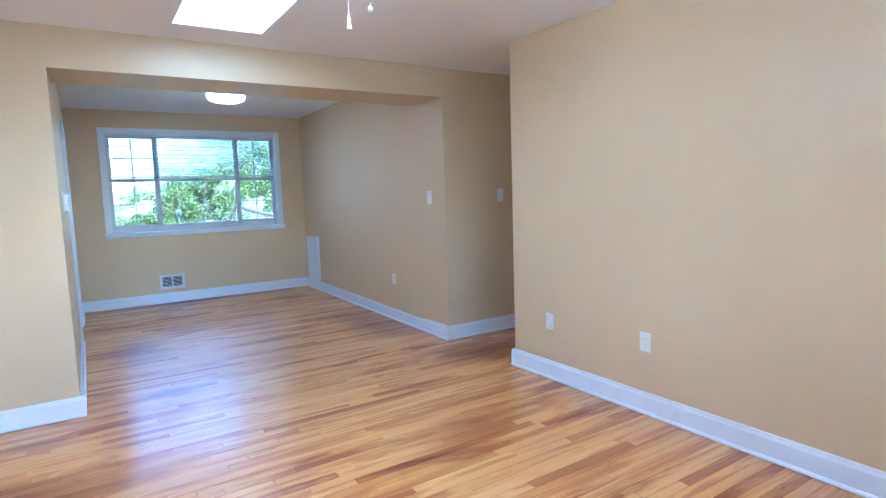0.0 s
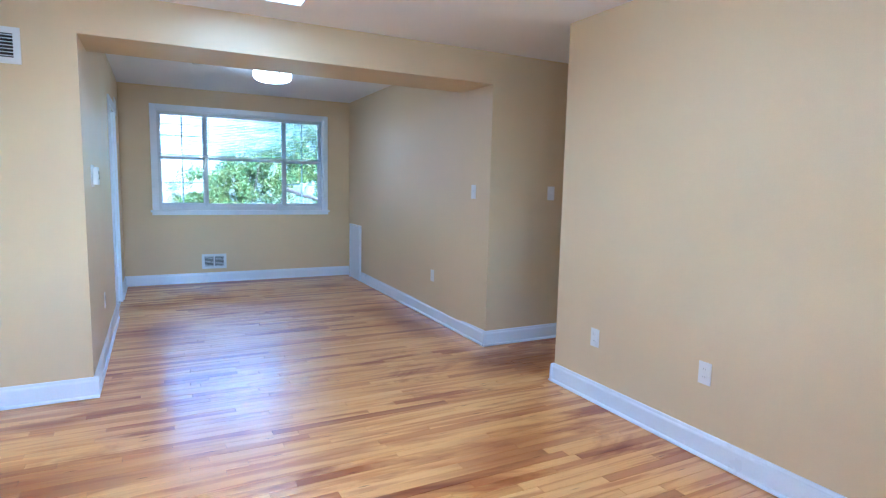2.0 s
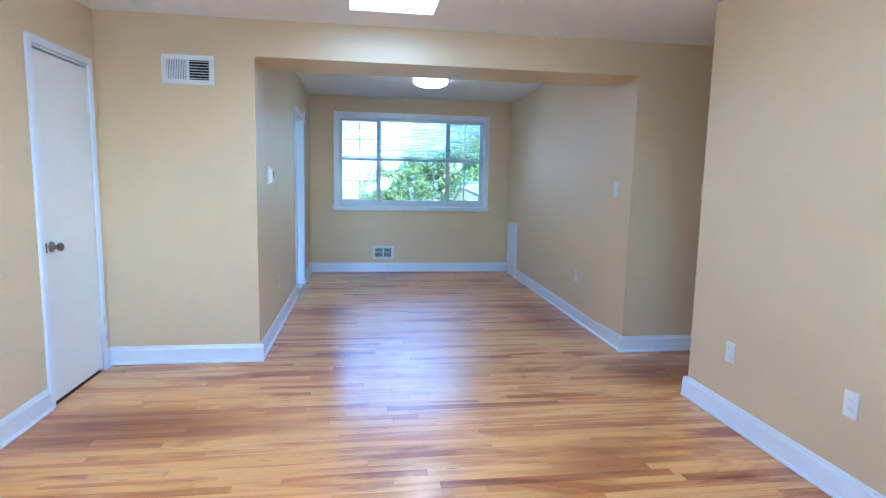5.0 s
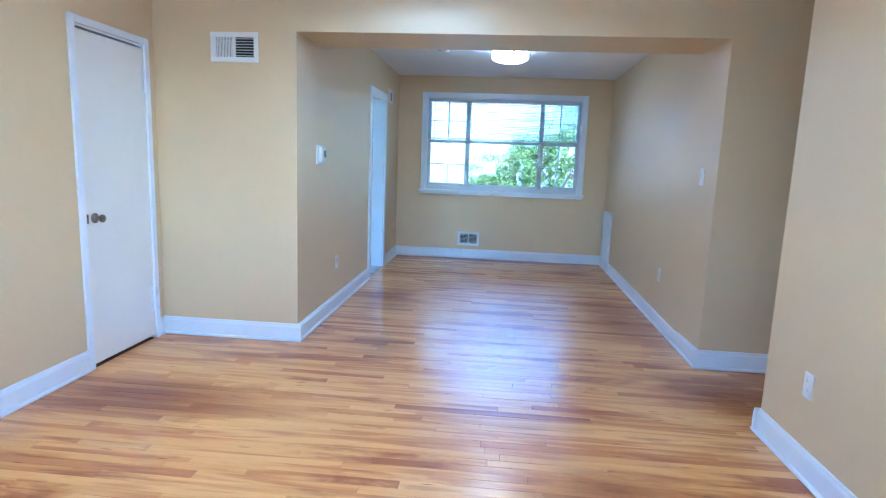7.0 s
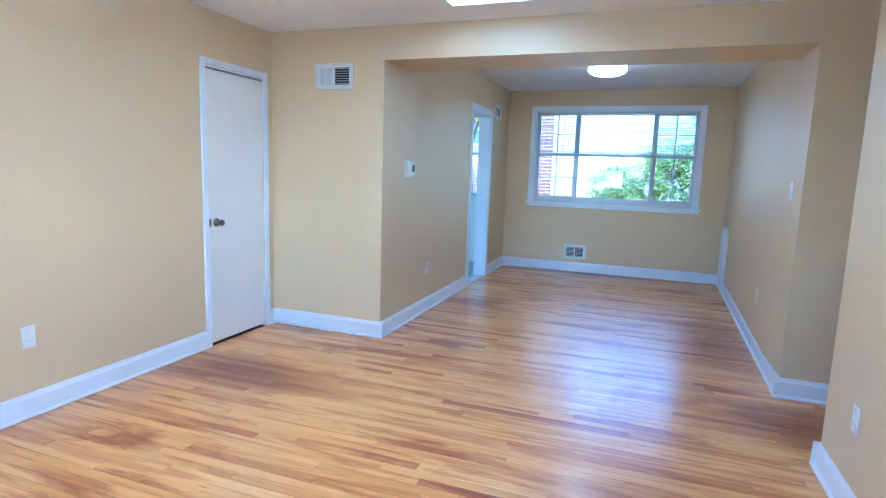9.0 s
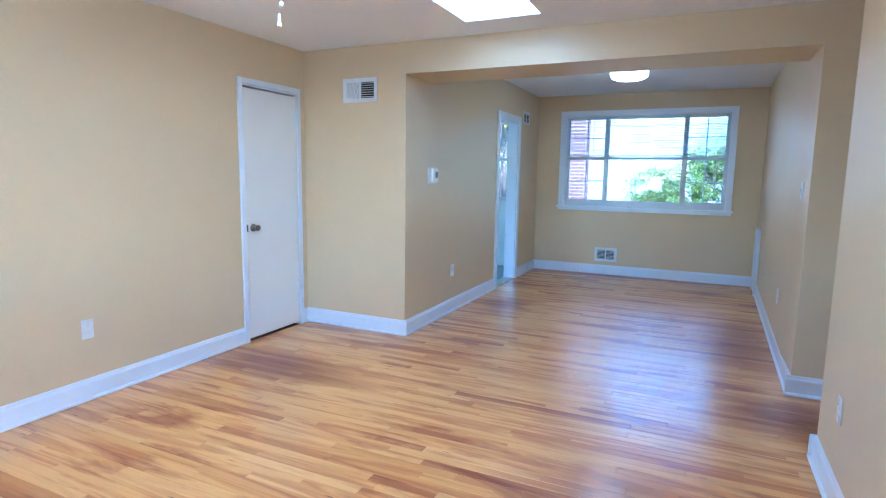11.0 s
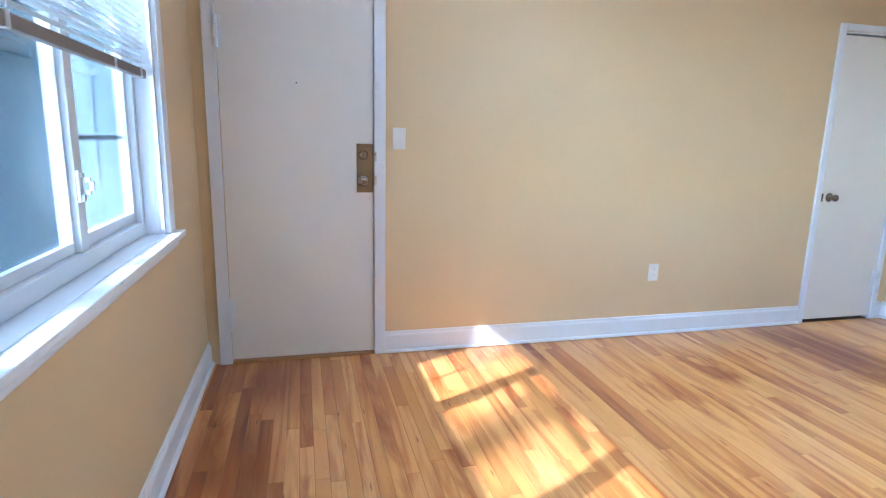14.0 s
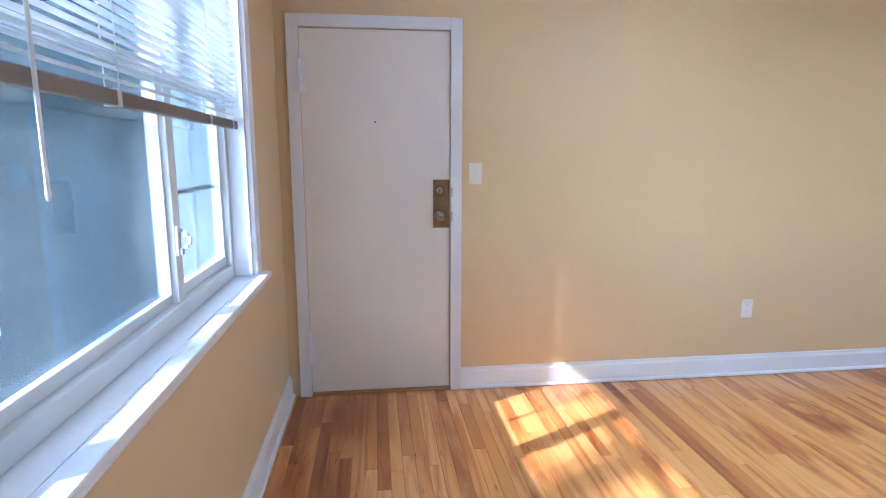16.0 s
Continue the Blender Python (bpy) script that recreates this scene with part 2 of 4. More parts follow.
GRASS = surface("lawn", (0.11, 0.15, 0.055), 0.9, vary=0.4, scale=2, grain=30, bump=0.6)
BARK = surface("bark", (0.055, 0.043, 0.035), 0.9, vary=0.35, scale=12, grain=50, bump=0.5)
LEAF = foliage("green_leaves", (0.08, 0.16, 0.05), (0.15, 0.23, 0.07), (0.28, 0.27, 0.08))
LEAF_DARK = foliage("dark_leaves", (0.02, 0.05, 0.015), (0.035, 0.08, 0.02), (0.08, 0.12, 0.03))
LEAF_GOLD = foliage("yellow_leaves", (0.30, 0.24, 0.03), (0.42, 0.28, 0.04), (0.20, 0.24, 0.04))
PANE = glass("window_glass")
DUSTY = glass("dusty_window_glass", 0.017)
# film thickened in the side lights to paint the bright haze of grazing sun
SUN_HAZED = glass("sun_hazed_window_glass", 0.045)
HOUSE_GLASS = surface("blue_house_glass", (0.03, 0.05, 0.11), 0.3, vary=0.15, bump=0.0, spec=0.15)
CURTAIN = surface("pale_curtained_glass", (0.22, 0.34, 0.36), 0.3, vary=0.15, bump=0.0)
LAMP = glow("warm_lamp_glass", (1.0, 0.96, 0.90), LAMP_GLOW)
SHADE = glow("frosted_fan_shade", (1.0, 0.94, 0.87), FAN_GLOW)
SKYPANEL = glow("milky_skylight_panel", (0.93, 0.97, 1.0), SKYLIGHT_GLOW)
OAK_A, OAK_B = oak("oak_strip", False), oak("oak_strip_joined", True)


# ---- building helpers ----
def box(bm, x0, x1, y0, y1, z0, z1, bevel=0.0):
    """A box added to bm, its edges rounded by bevel."""
    v = [bm.verts.new((x, y, z)) for x in (x0, x1) for y in (y0, y1) for z in (z0, z1)]
    faces = [bm.faces.new([v[i] for i in f]) for f in ((0, 1, 3, 2), (4, 6, 7, 5), (0, 4, 5, 1), (2, 3, 7, 6), (0, 2, 6, 4), (1, 5, 7, 3))]
    if bevel:
        edges = list({e for f in faces for e in f.edges})
        bmesh.ops.bevel(bm, geom=edges, offset=bevel, segments=2, affect="EDGES", profile=0.6)
    return bm


def boxed(x0, x1, y0, y1, z0, z1, bevel=0.0):
    return box(bmesh.new(), x0, x1, y0, y1, z0, z1, bevel)


def lathe(profile, steps=24, m=Matrix()):
    """A body of revolution about z from (radius, height) pairs."""
    bm = bmesh.new()
    rings = []
    for r, z in profile:
        rings.append([bm.verts.new(m @ Vector((r * math.cos(2 * math.pi * i / steps), r * math.sin(2 * math.pi * i / steps), z))) for i in range(steps)])
    for a, b in zip(rings, rings[1:]):
        for i in range(steps):
            bm.faces.new((a[i], a[(i + 1) % steps], b[(i + 1) % steps], b[i]))
    for ring in (rings[0], rings[-1]):
        bm.faces.new(ring)
    bmesh.ops.recalc_face_normals(bm, faces=bm.faces)
    for f in bm.faces:
        f.smooth = len(f.verts) == 4
    return bm


def mesh_of(name, bm, mat):
    me = bpy.data.meshes.new(name)
    bmesh.ops.recalc_face_normals(bm, faces=bm.faces)
    bm.to_mesh(me)
    bm.free()
    me.materials.append(mat)
    return me


def part(name, bm, mat, parent, label="", m=None):
    ob = new(name, bm if isinstance(bm, bpy.types.Mesh) else mesh_of(name, bm, mat))
    ob.parent = parent
    if m is not None:
        ob.matrix_basis = m
    return tagged(ob, label)


def structure(name, bm, mat, label, category):
    return tagged(new(name, mesh_of(name, bm, mat)), label, category, kind="structure")


def thing(name, m, label, category, group="", kind=""):
    ob = new(name)
    ob.empty_display_size = 0.1
    ob.matrix_basis = m
    return tagged(ob, label, category, group, kind)


def slab(axis, c0, c1, u0, u1, z0, z1, holes=()):
    """A wall (axis 'x': from x=c0 to c1, running along y; 'y': the other way) or a ceiling ('z': u is x, the last pair y), with holes (u0, u1, z0, z1) through it."""
    us = sorted({u0, u1, *(h[0] for h in holes), *(h[1] for h in holes)})
    zs = sorted({z0, z1, *(h[2] for h in holes), *(h[3] for h in holes)})
    full = {(i, j) for i in range(len(us) - 1) for j in range(len(zs) - 1)
            if not any(h[0] <= us[i] and us[i + 1] <= h[1] and h[2] <= zs[j] and zs[j + 1] <= h[3] for h in holes)}
    bm, made = bmesh.new(), {}

    def vert(c, u, z):
        key = (c, u, z)
        if key not in made:
            made[key] = bm.verts.new({"x": (c, u, z), "y": (u, c, z), "z": (u, z, c)}[axis])
        return made[key]

    for i, j in full:
        a, b, s, t = us[i], us[i + 1], zs[j], zs[j + 1]
        for c in (c0, c1):
            bm.faces.new([vert(c, *q) for q in ((a, s), (b, s), (b, t), (a, t))])
        for di, dj, p, q in ((-1, 0, (a, s), (a, t)), (1, 0, (b, s), (b, t)), (0, -1, (a, s), (b, s)), (0, 1, (a, t), (b, t))):
            if (i + di, j + dj) not in full:
                bm.faces.new([vert(c0, *p), vert(c0, *q), vert(c1, *q), vert(c1, *p)])
    bmesh.ops.recalc_face_normals(bm, faces=bm.faces)
    return bm


# ---- plan ----
WEST, EAST, SOUTH, NORTH = -1.03, 2.84, -4.85, 4.0
CEILING, DINING_CEILING, BEAM, BEAM_DEPTH = 2.435, 2.51, 2.185, 0.52
HALL = -0.93
LW0, LW1, LWZ0, LWZ1 = -0.25, 1.875, 0.885, 2.225
DW0, DW1, DWZ0, DWZ1 = 0.402, 2.52, 0.965, 2.225
TOP = 2.62

structure("wall_west", slab("x", WEST - 0.15, WEST, SOUTH - 0.2, 0, -0.1, TOP, [(-4.725, -3.92, -0.1, 2.04), (-0.755, -0.12, -0.1, 2.055)]), WALL,
          "tan painted wall with two white doors", "wall")
structure("wall_south", slab("y", SOUTH - 0.2, SOUTH, WEST, EAST + 0.12, -0.1, TOP, [(LW0, LW1, LWZ0 - 0.026, LWZ1)]), WALL, "tan painted wall below a wide window", "wall")
structure("wall_east", slab("x", EAST, EAST + 0.12, SOUTH, HALL, -0.1, TOP), WALL, "long plain tan painted wall", "wall")
structure("wall_hall_south", slab("y", HALL - 0.12, HALL, EAST + 0.12, 4.0, -0.1, TOP), WALL, "tan wall inside the hall", "wall")
structure("wall_hall_end", slab("x", 4.0, 4.12, HALL - 0.12, 0, -0.1, TOP), WALL, "tan wall at the end of the hall", "wall")
structure("wall_beam", slab("y", 0, BEAM_DEPTH, WEST - 0.15, 4.12, -0.1, TOP, [(0, EAST, -0.1, BEAM)]), WALL, "tan wall with a wide opening under a deep beam", "wall")
structure("wall_dining_west", slab("x", -0.13, 0, BEAM_DEPTH, NORTH, -0.1, TOP, [(2.30, 3.04, -0.1, 2.06)]), WALL, "tan wall with a cased kitchen doorway", "wall")
bm = bmesh.new()
lo = [bm.verts.new((x, y, -0.1)) for x, y in ((EAST, BEAM_DEPTH), (EAST + 0.07, NORTH), (EAST + 0.25, NORTH), (EAST + 0.25, BEAM_DEPTH))]
hi = [bm.verts.new((v.co.x, v.co.y, TOP)) for v in lo]
bm.faces.new(lo), bm.faces.new(hi)
for i in range(4):
    bm.faces.new((lo[i], lo[(i + 1) % 4], hi[(i + 1) % 4], hi[i]))
structure("wall_dining_east", bm, WALL, "tan painted wall beside the dining floor", "wall")
structure("wall_north", slab("y", NORTH, NORTH + 0.2, -2.42, EAST + 0.25, -0.1, TOP, [(DW0, DW1, DWZ0 - 0.026, DWZ1), (-2.0, -0.30, 1.0, 2.2)]), WALL,
          "tan wall with a wide white-trimmed window", "wall")
structure("wall_kitchen_west", slab("x", -2.42, -2.3, BEAM_DEPTH, NORTH, -0.1, TOP), KWALL, "white kitchen wall", "wall")
structure("wall_kitchen_lining", slab("y", NORTH - 0.012, NORTH, -2.3, -0.142, 0, DINING_CEILING, [(-2.0, -0.30, 1.0, 2.2)]), KWALL, "white kitchen wall round a window", "wall")
structure("wall_kitchen_east_lining", slab("x", -0.142, -0.13, BEAM_DEPTH, NORTH - 0.012, 0, DINING_CEILING, [(2.30, 3.04, 0, 2.06)]), KWALL, "white kitchen side of the wall", "wall")
SK = (0.655, 1.215, -1.18, -0.345)
structure("ceiling", slab("z", CEILING, CEILING + 0.16, WEST, 4.0, SOUTH, 0, [SK]), CEIL, "smooth white ceiling with a skylight", "ceiling")
structure("ceiling_dining", slab("z", DINING_CEILING, DINING_CEILING + 0.1, -2.3, EAST + 0.07, BEAM_DEPTH, NORTH), CEIL, "smooth white dining ceiling", "ceiling")
# added out of view: keeps sky out, south overhang cuts the high sun
structure("roof", boxed(-2.6, 4.3, SOUTH - 0.75, NORTH + 0.6, 2.78, 2.9), ROOF, "unseen flat roof slab added above the rooms to block light", "roof")
floor = structure("floor", boxed(WEST - 0.15, 4.12, SOUTH - 0.2, NORTH, -0.12, -0.016), SUBFLOOR, "honey-coloured varnished oak strip floor with dark streaks", "floor")
structure("floor_kitchen", boxed(-2.3, -0.02, BEAM_DEPTH, NORTH, -0.014, 0.002), KTILE, "pale green vinyl kitchen floor", "floor")

# skylight: frame, shaft and a milky panel
sky_light = thing("skylight", pose((SK[0] + SK[1]) / 2, (SK[2] + SK[3]) / 2, CEILING), "bright white rectangular skylight flush with the ceiling", "skylight")
w, d = (SK[1] - SK[0]) / 2, (SK[3] - SK[2]) / 2
bm = bmesh.new()
for x0, x1, y0, y1 in ((-w, w, -d, -d + 0.012), (-w, w, d - 0.012, d), (-w, -w + 0.012, -d + 0.012, d - 0.012), (w - 0.012, w, -d + 0.012, d - 0.012)):
    box(bm, x0, x1, y0, y1, 0.001, 0.15)
part("curb", bm, TRIM, sky_light)
part("panel", boxed(-w + 0.012, w - 0.012, -d + 0.012, d - 0.012, 0.085, 0.097), SKYPANEL, sky_light, "glowing milky panel")


# ---- baseboards ----
def baseboard(a, b, label="white painted baseboard with a shoe moulding"):
    """From a to b along the floor; the wall lies to the left of the way from a to b."""
    a, b = Vector((*a, 0)), Vector((*b, 0))
    length, angle = (b - a).length, math.atan2((b - a).y, (b - a).x)

    def swept(outline):
        bm = bmesh.new()
        ends = [[bm.verts.new((x, -y, z)) for y, z in outline] for x in (0, length)]
        n = len(outline)
        for i in range(n):
            bm.faces.new((ends[0][i], ends[0][(i + 1) % n], ends[1][(i + 1) % n], ends[1][i]))
        bm.faces.new(ends[0]), bm.faces.new(ends[1])
        return bm

    ob = tagged(new("baseboard", mesh_of("baseboard", swept(((0, 0.005), (0.015, 0.005), (0.015, 0.105), (0.013, 0.112), (0.009, 0.118), (0.007, 0.13), (0.004, 0.134), (0, 0.134))), TRIM)),
                label, "baseboard", kind="structure")
    ob.matrix_basis = Matrix.Translation(a) @ pose(0, 0, 0, 0, 0, math.degrees(angle))
    part("shoe_moulding", swept([(0.015, 0.005)] + [(0.015 + 0.014 * math.cos(q), 0.005 + 0.017 * math.sin(q)) for q in (0, 0.5, 1.0, math.pi / 2)]), TRIM, ob)


baseboard((WEST, -3.86), (WEST, -0.80))
baseboard((WEST, -0.075), (WEST, -0.03))
baseboard((WEST, 0), (0.029, 0))
baseboard((0, 0.0), (0, 2.22))
baseboard((0, 3.12), (0, NORTH - 0.03))
baseboard((0, NORTH), (EAST + 0.07, NORTH))
baseboard((EAST + 0.061, 3.38), (EAST, 0.0))
baseboard((EAST - 0.029, 0), (4.0, 0))
baseboard((EAST + 0.12, HALL), (EAST - 0.029, HALL))
baseboard((EAST, HALL), (EAST, SOUTH + 0.03))
baseboard((EAST, SOUTH), (WEST, SOUTH))


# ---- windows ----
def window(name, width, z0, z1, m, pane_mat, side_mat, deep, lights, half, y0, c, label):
    """A three-light window with a fixed middle and cross-barred sides: local x along the wall, y outwards, wall face at y=0."""
    win = thing(name, m, label, "window", kind="structure")
    t = 0.02
    part("casing", boxed(-c, 0, -t, 0, z0, z1 + c, 0.004), TRIM, win)
    part("casing", boxed(width, width + c, -t, 0, z0, z1 + c, 0.004), TRIM, win)
    part("casing", boxed(0.001, width - 0.001, -t, 0, z1, z1 + c, 0.004), TRIM, win)
    part("stool", boxed(-c - 0.022, width + c + 0.022, -0.056, 0.0, z0 - 0.026, z0 - 0.001, 0.006), TRIM, win, "deep white painted window sill")
    part("sill", boxed(0.0005, width - 0.0005, 0.0005, 0.199, z0 - 0.0255, z0 - 0.0015), TRIM, win)
    part("apron", boxed(-c - 0.004, width + c + 0.004, -0.03, 0.0, z0 - 0.062, z0 - 0.0265, 0.006), TRIM, win)
    f, y1 = 0.038, 0.15
    base = z0 + 0.052
    bm = bmesh.new()
    for b in ((0, f, z0, z1), (width - f, width, z0, z1), (f, width - f, z0, base), (f, width - f, z1 - f, z1)):
        box(bm, b[0], b[1], y0, y1, b[2], b[3], 0.004)
    part("window_frame", bm, VINYL, win)
    bm = bmesh.new()
    for b in ((0, 0.012, z0, z1), (width - 0.012, width, z0, z1), (0.012, width - 0.012, z1 - 0.012, z1)):
        box(bm, b[0], b[1], 0.0, y0 - 0.001, b[2], b[3])
    part("jamb", bm, TRIM, win)
    bm = bmesh.new()
    for b in ((0.0005, 0.014, z0, z1), (width - 0.014, width - 0.0005, z0, z1), (0.0145, width - 0.0145, z1 - 0.014, z1 - 0.0005)):
        box(bm, b[0], b[1], y1 + 0.001, 0.215, b[2], b[3], 0.002)
    part("outer_jamb", bm, TRIM, win)
    m1, m2 = lights
    for u in (m1, m2):
        part("mullion", boxed(u - half, u + half, y0 + 0.006, deep, base, z1 - f, 0.004), VINYL, win)
    mid = (z0 + z1) / 2 + 0.042
    for u0, u1, side in ((f, m1 - half, True), (m1 + half, m2 - half, False), (m2 + half, width - f, True)):
        part("meeting_rail", boxed(u0, u1, y0 + 0.022, y0 + 0.06, mid - 0.012, mid + 0.012, 0.003), VINYL, win)
        for s0, s1 in ((base, mid - 0.012), (mid + 0.012, z1 - f)):
            part("pane", boxed(u0, u1, y0 + 0.044, y0 + 0.048, s0, s1), side_mat if side else pane_mat, win).visible_shadow = False
            r = 0.016 if side else 0.008
            bm = bmesh.new()
            for b in ((u0, u0 + r, s0, s1), (u1 - r, u1, s0, s1), (u0 + r, u1 - r, s0, s0 + (r + 0.024 if s0 < mid else r * 0.5)), (u0 + r, u1 - r, s1 - r * 0.6, s1)):
                box(bm, b[0], b[1], y0 + 0.024, y0 + 0.043, b[2], b[3], 0.003)
            part("sash", bm, VINYL, win)
            if side:
                uc, sc = (u0 + u1) / 2, (s0 + s1) / 2
                bm = box(bmesh.new(), uc - 0.008, uc + 0.008, y0 + 0.0495, y0 + 0.0535, s0, s1)
                box(bm, u0, uc - 0.0081, y0 + 0.0497, y0 + 0.0533, sc - 0.007, sc + 0.007)
                box(bm, uc + 0.0081, u1, y0 + 0.0497, y0 + 0.0533, sc - 0.007, sc + 0.007)
                part("muntin", bm, VINYL, win)
    for u in (m1, m2):
        v = u + (-0.016 if u > width / 2 else 0.016)
        bm = box(bmesh.new(), v - 0.012, v + 0.012, y0 - 0.004, y0 + 0.005, z0 + 0.195, z0 + 0.285, 0.003)
        for k in range(6):
            q = math.pi * k / 5
            box(bm, v - 0.006, v + 0.006, y0 - 0.006 - 0.026 * math.sin(q) - 0.006, y0 - 0.006 - 0.026 * math.sin(q) + 0.006, z0 + 0.205 + 0.012 * k, z0 + 0.218 + 0.012 * k, 0.002)
        box(bm, v - 0.010, v + 0.010, y0 - 0.012, y0 - 0.0045, z0 + 0.198, z0 + 0.212, 0.002)
        part("latch", bm, LATCH, win, "small metal sash latch")
    return win


def blind(width, z0, z1, m, tilt, label, wand_at, rail_mat, rail=0.019, stack=True):
    """A slatted blind, let down from z1 to z0."""
    bl = thing("window_blind", m, label, "blind")
    y = 0.032
    part("headrail", boxed(0.015, width - 0.015, y - 0.016, y + 0.018, z1 - 0.028, z1 - 0.001, 0.003), SLAT, bl)
    bm = bmesh.new()
    n = 5
    rows = [[bm.verts.new((x, -0.0125 + 0.025 * i / (n - 1), 0.0022 * (1 - (2 * i / (n - 1) - 1) ** 2) - k)) for i in range(n)] for k in (0, 0.0007) for x in (0.02, width - 0.02)]
    for a, b in ((0, 1), (2, 3)):
        for i in range(n - 1):
            bm.faces.new((rows[a][i], rows[a][i + 1], rows[b][i + 1], rows[b][i]))
    for a, b in ((0, 2), (1, 3)):
        for i in range(n - 1):
            bm.faces.new((rows[a][i], rows[a][i + 1], rows[b][i + 1], rows[b][i]))
    for i in (0, n - 1):
        bm.faces.new((rows[0][i], rows[1][i], rows[3][i], rows[2][i]))
    slat = mesh_of("slat", bm, SLAT)
    z = z1 - 0.042
    rng = random.Random(5)
    while z > z0 + (0.05 if stack else rail + 0.004):
        part("slat", slat, None, bl, m=pose(0, y, z, tilt + rng.uniform(-3, 3), rng.uniform(-0.08, 0.08), 0))
        z -= 0.0213
    while stack and z > z0 + 0.022:
        part("slat", slat, None, bl, m=pose(0, y, z, rng.uniform(-4, 4), rng.uniform(-0.1, 0.1), 0))
        z -= 0.005
    part("bottom_rail", boxed(0.018, width - 0.018, y - 0.013, y + 0.013, z0, z0 + rail, 0.004), rail_mat, bl)
    for u in (0.09, 0.38, width / 2, width - 0.38, width - 0.09):
        bm = box(bmesh.new(), u - 0.0014, u + 0.0014, y - 0.0145, y - 0.0135, z0 + 0.012, z1 - 0.03)
        box(bm, u - 0.0014, u + 0.0014, y + 0.0135, y + 0.0145, z0 + 0.012, z1 - 0.03)
        part("ladder_cord", bm, CORD, bl)
        part("rail_clip", boxed(u - 0.008, u + 0.008, y - 0.0165, y + 0.0165, z0 - 0.002, z0 + rail + 0.003, 0.002), SLAT, bl)
    part("wand", lathe(((0.0035, 0), (0.005, 0.012), (0.0038, 0.02), (0.0038, z1 - 0.04 - wand_at[1])), 8, Matrix.Translation((wand_at[0], y - 0.026, wand_at[1]))), PLASTIC, bl, "thin clear tilt wand")
    return bl


NW, SW = pose(DW0, NORTH, 0), pose(LW1, SOUTH, 0, 0, 0, 180)
window("window_1", DW1 - DW0, DWZ0, DWZ1, NW, PANE, PANE, 0.144, (0.575, DW1 - DW0 - 0.535), 0.019, 0.058, 0.066, "wide white three-part window above the dining floor")
window("window_2", LW1 - LW0, LWZ0, LWZ1, SW, DUSTY, SUN_HAZED, 0.190, (0.615, LW1 - LW0 - 0.615), 0.028, 0.070, 0.085, "wide white sunlit window with a deep sill")
storm = bpy.data.objects["window_2"]
bm = boxed(0.70, 1.43, 0.200, 0.208, 1.490, 1.540, 0.002)
for u in (1.235, 1.258):
    box(bm, u, u + 0.007, 0.200, 0.206, LWZ0 + 0.001, 1.4895)
part("storm_frame", bm, VINYL, storm, "pale storm window frame")
blind(DW1 - DW0 - 0.026, 1.635, DWZ1 - 0.013, NW @ pose(0.013, 0, 0), 13, "white slatted blind half lowered with open slats", (0.60, 1.45), SLAT)
blind(LW1 - LW0 - 0.026, 1.475, LWZ1 - 0.013, SW @ pose(0.013, 0, 0), -4, "white slatted blind half lowered in a sunny window", (0.73, 1.30), RAIL, 0.032, False)

kw = thing("window_3", pose(-2.0, NORTH, 0), "white sash window in the kitchen", "window", kind="structure")
bm = bmesh.new()
for b in ((0, 0.05, 1.0, 2.2), (1.65, 1.70, 1.0, 2.2), (0.05, 1.65, 1.0, 1.05), (0.05, 1.65, 2.15, 2.2)):
    box(bm, b[0], b[1], 0.06, 0.14, b[2], b[3], 0.003)
part("window_frame", bm, VINYL, kw)
part("meeting_rail", boxed(0.05, 1.65, 0.08, 0.12, 1.60, 1.64, 0.003), VINYL, kw)
bm = bmesh.new()
for u in (0.3, 0.55, 0.85, 1.15):
    box(bm, u - 0.007, u + 0.007, 0.112, 0.125, 1.05, 1.60)
    box(bm, u - 0.007, u + 0.007, 0.112, 0.125, 1.64, 2.15)
part("muntin", bm, VINYL, kw)
part("pane", boxed(0.05, 1.65, 0.106, 0.110, 1.05, 1.599), PANE, kw).visible_shadow = False
part("pane", boxed(0.05, 1.65, 0.106, 0.110, 1.641, 2.15), PANE, kw).visible_shadow = False
part("stool", boxed(-0.03, 1.73, -0.05, 0.059, 0.972, 0.999, 0.004), TRIM, kw)


# ---- doors ----
def casing(parent, y0, y1, top, w, x=0.0, t=0.018):
    """Door casing round y0..y1 on a wall face at x, standing out by t."""
    part("casing", boxed(x, x + t, y0 - w, y0, 0, top + w, 0.004), TRIM, parent)
    part("casing", boxed(x, x + t, y1, y1 + w, 0, top + w, 0.004), TRIM, parent)
    part("casing", boxed(x, x + t, y0 + 0.0005, y1 - 0.0005, top, top + w, 0.004), TRIM, parent)


def jambs(parent, y0, y1, top, depth):
    bm = bmesh.new()
    box(bm, -depth, -0.001, y0 + 0.0005, y0 + 0.012, 0, top)
    box(bm, -depth, -0.001, y1 - 0.012, y1 - 0.0005, 0, top)
    box(bm, -depth, -0.001, y0 + 0.0125, y1 - 0.0125, top - 0.012, top - 0.0005)
    part("jamb", bm, TRIM, parent)


TO_X = pose(0, 0, 0, 0, 90, 0)  # turns a lathe's axis to +x


def knob(parent, at, mat, r=0.026, label="round door knob"):
    part("knob", lathe(((0.032, 0), (0.032, 0.004), (0.026, 0.010), (0.012, 0.014), (0.011, 0.03), (r * 0.75, 0.036), (r, 0.046), (r * 0.96, 0.056), (r * 0.6, 0.064), (0.004, 0.066)), 24,
                       Matrix.Translation(at) @ TO_X), mat, parent, label)


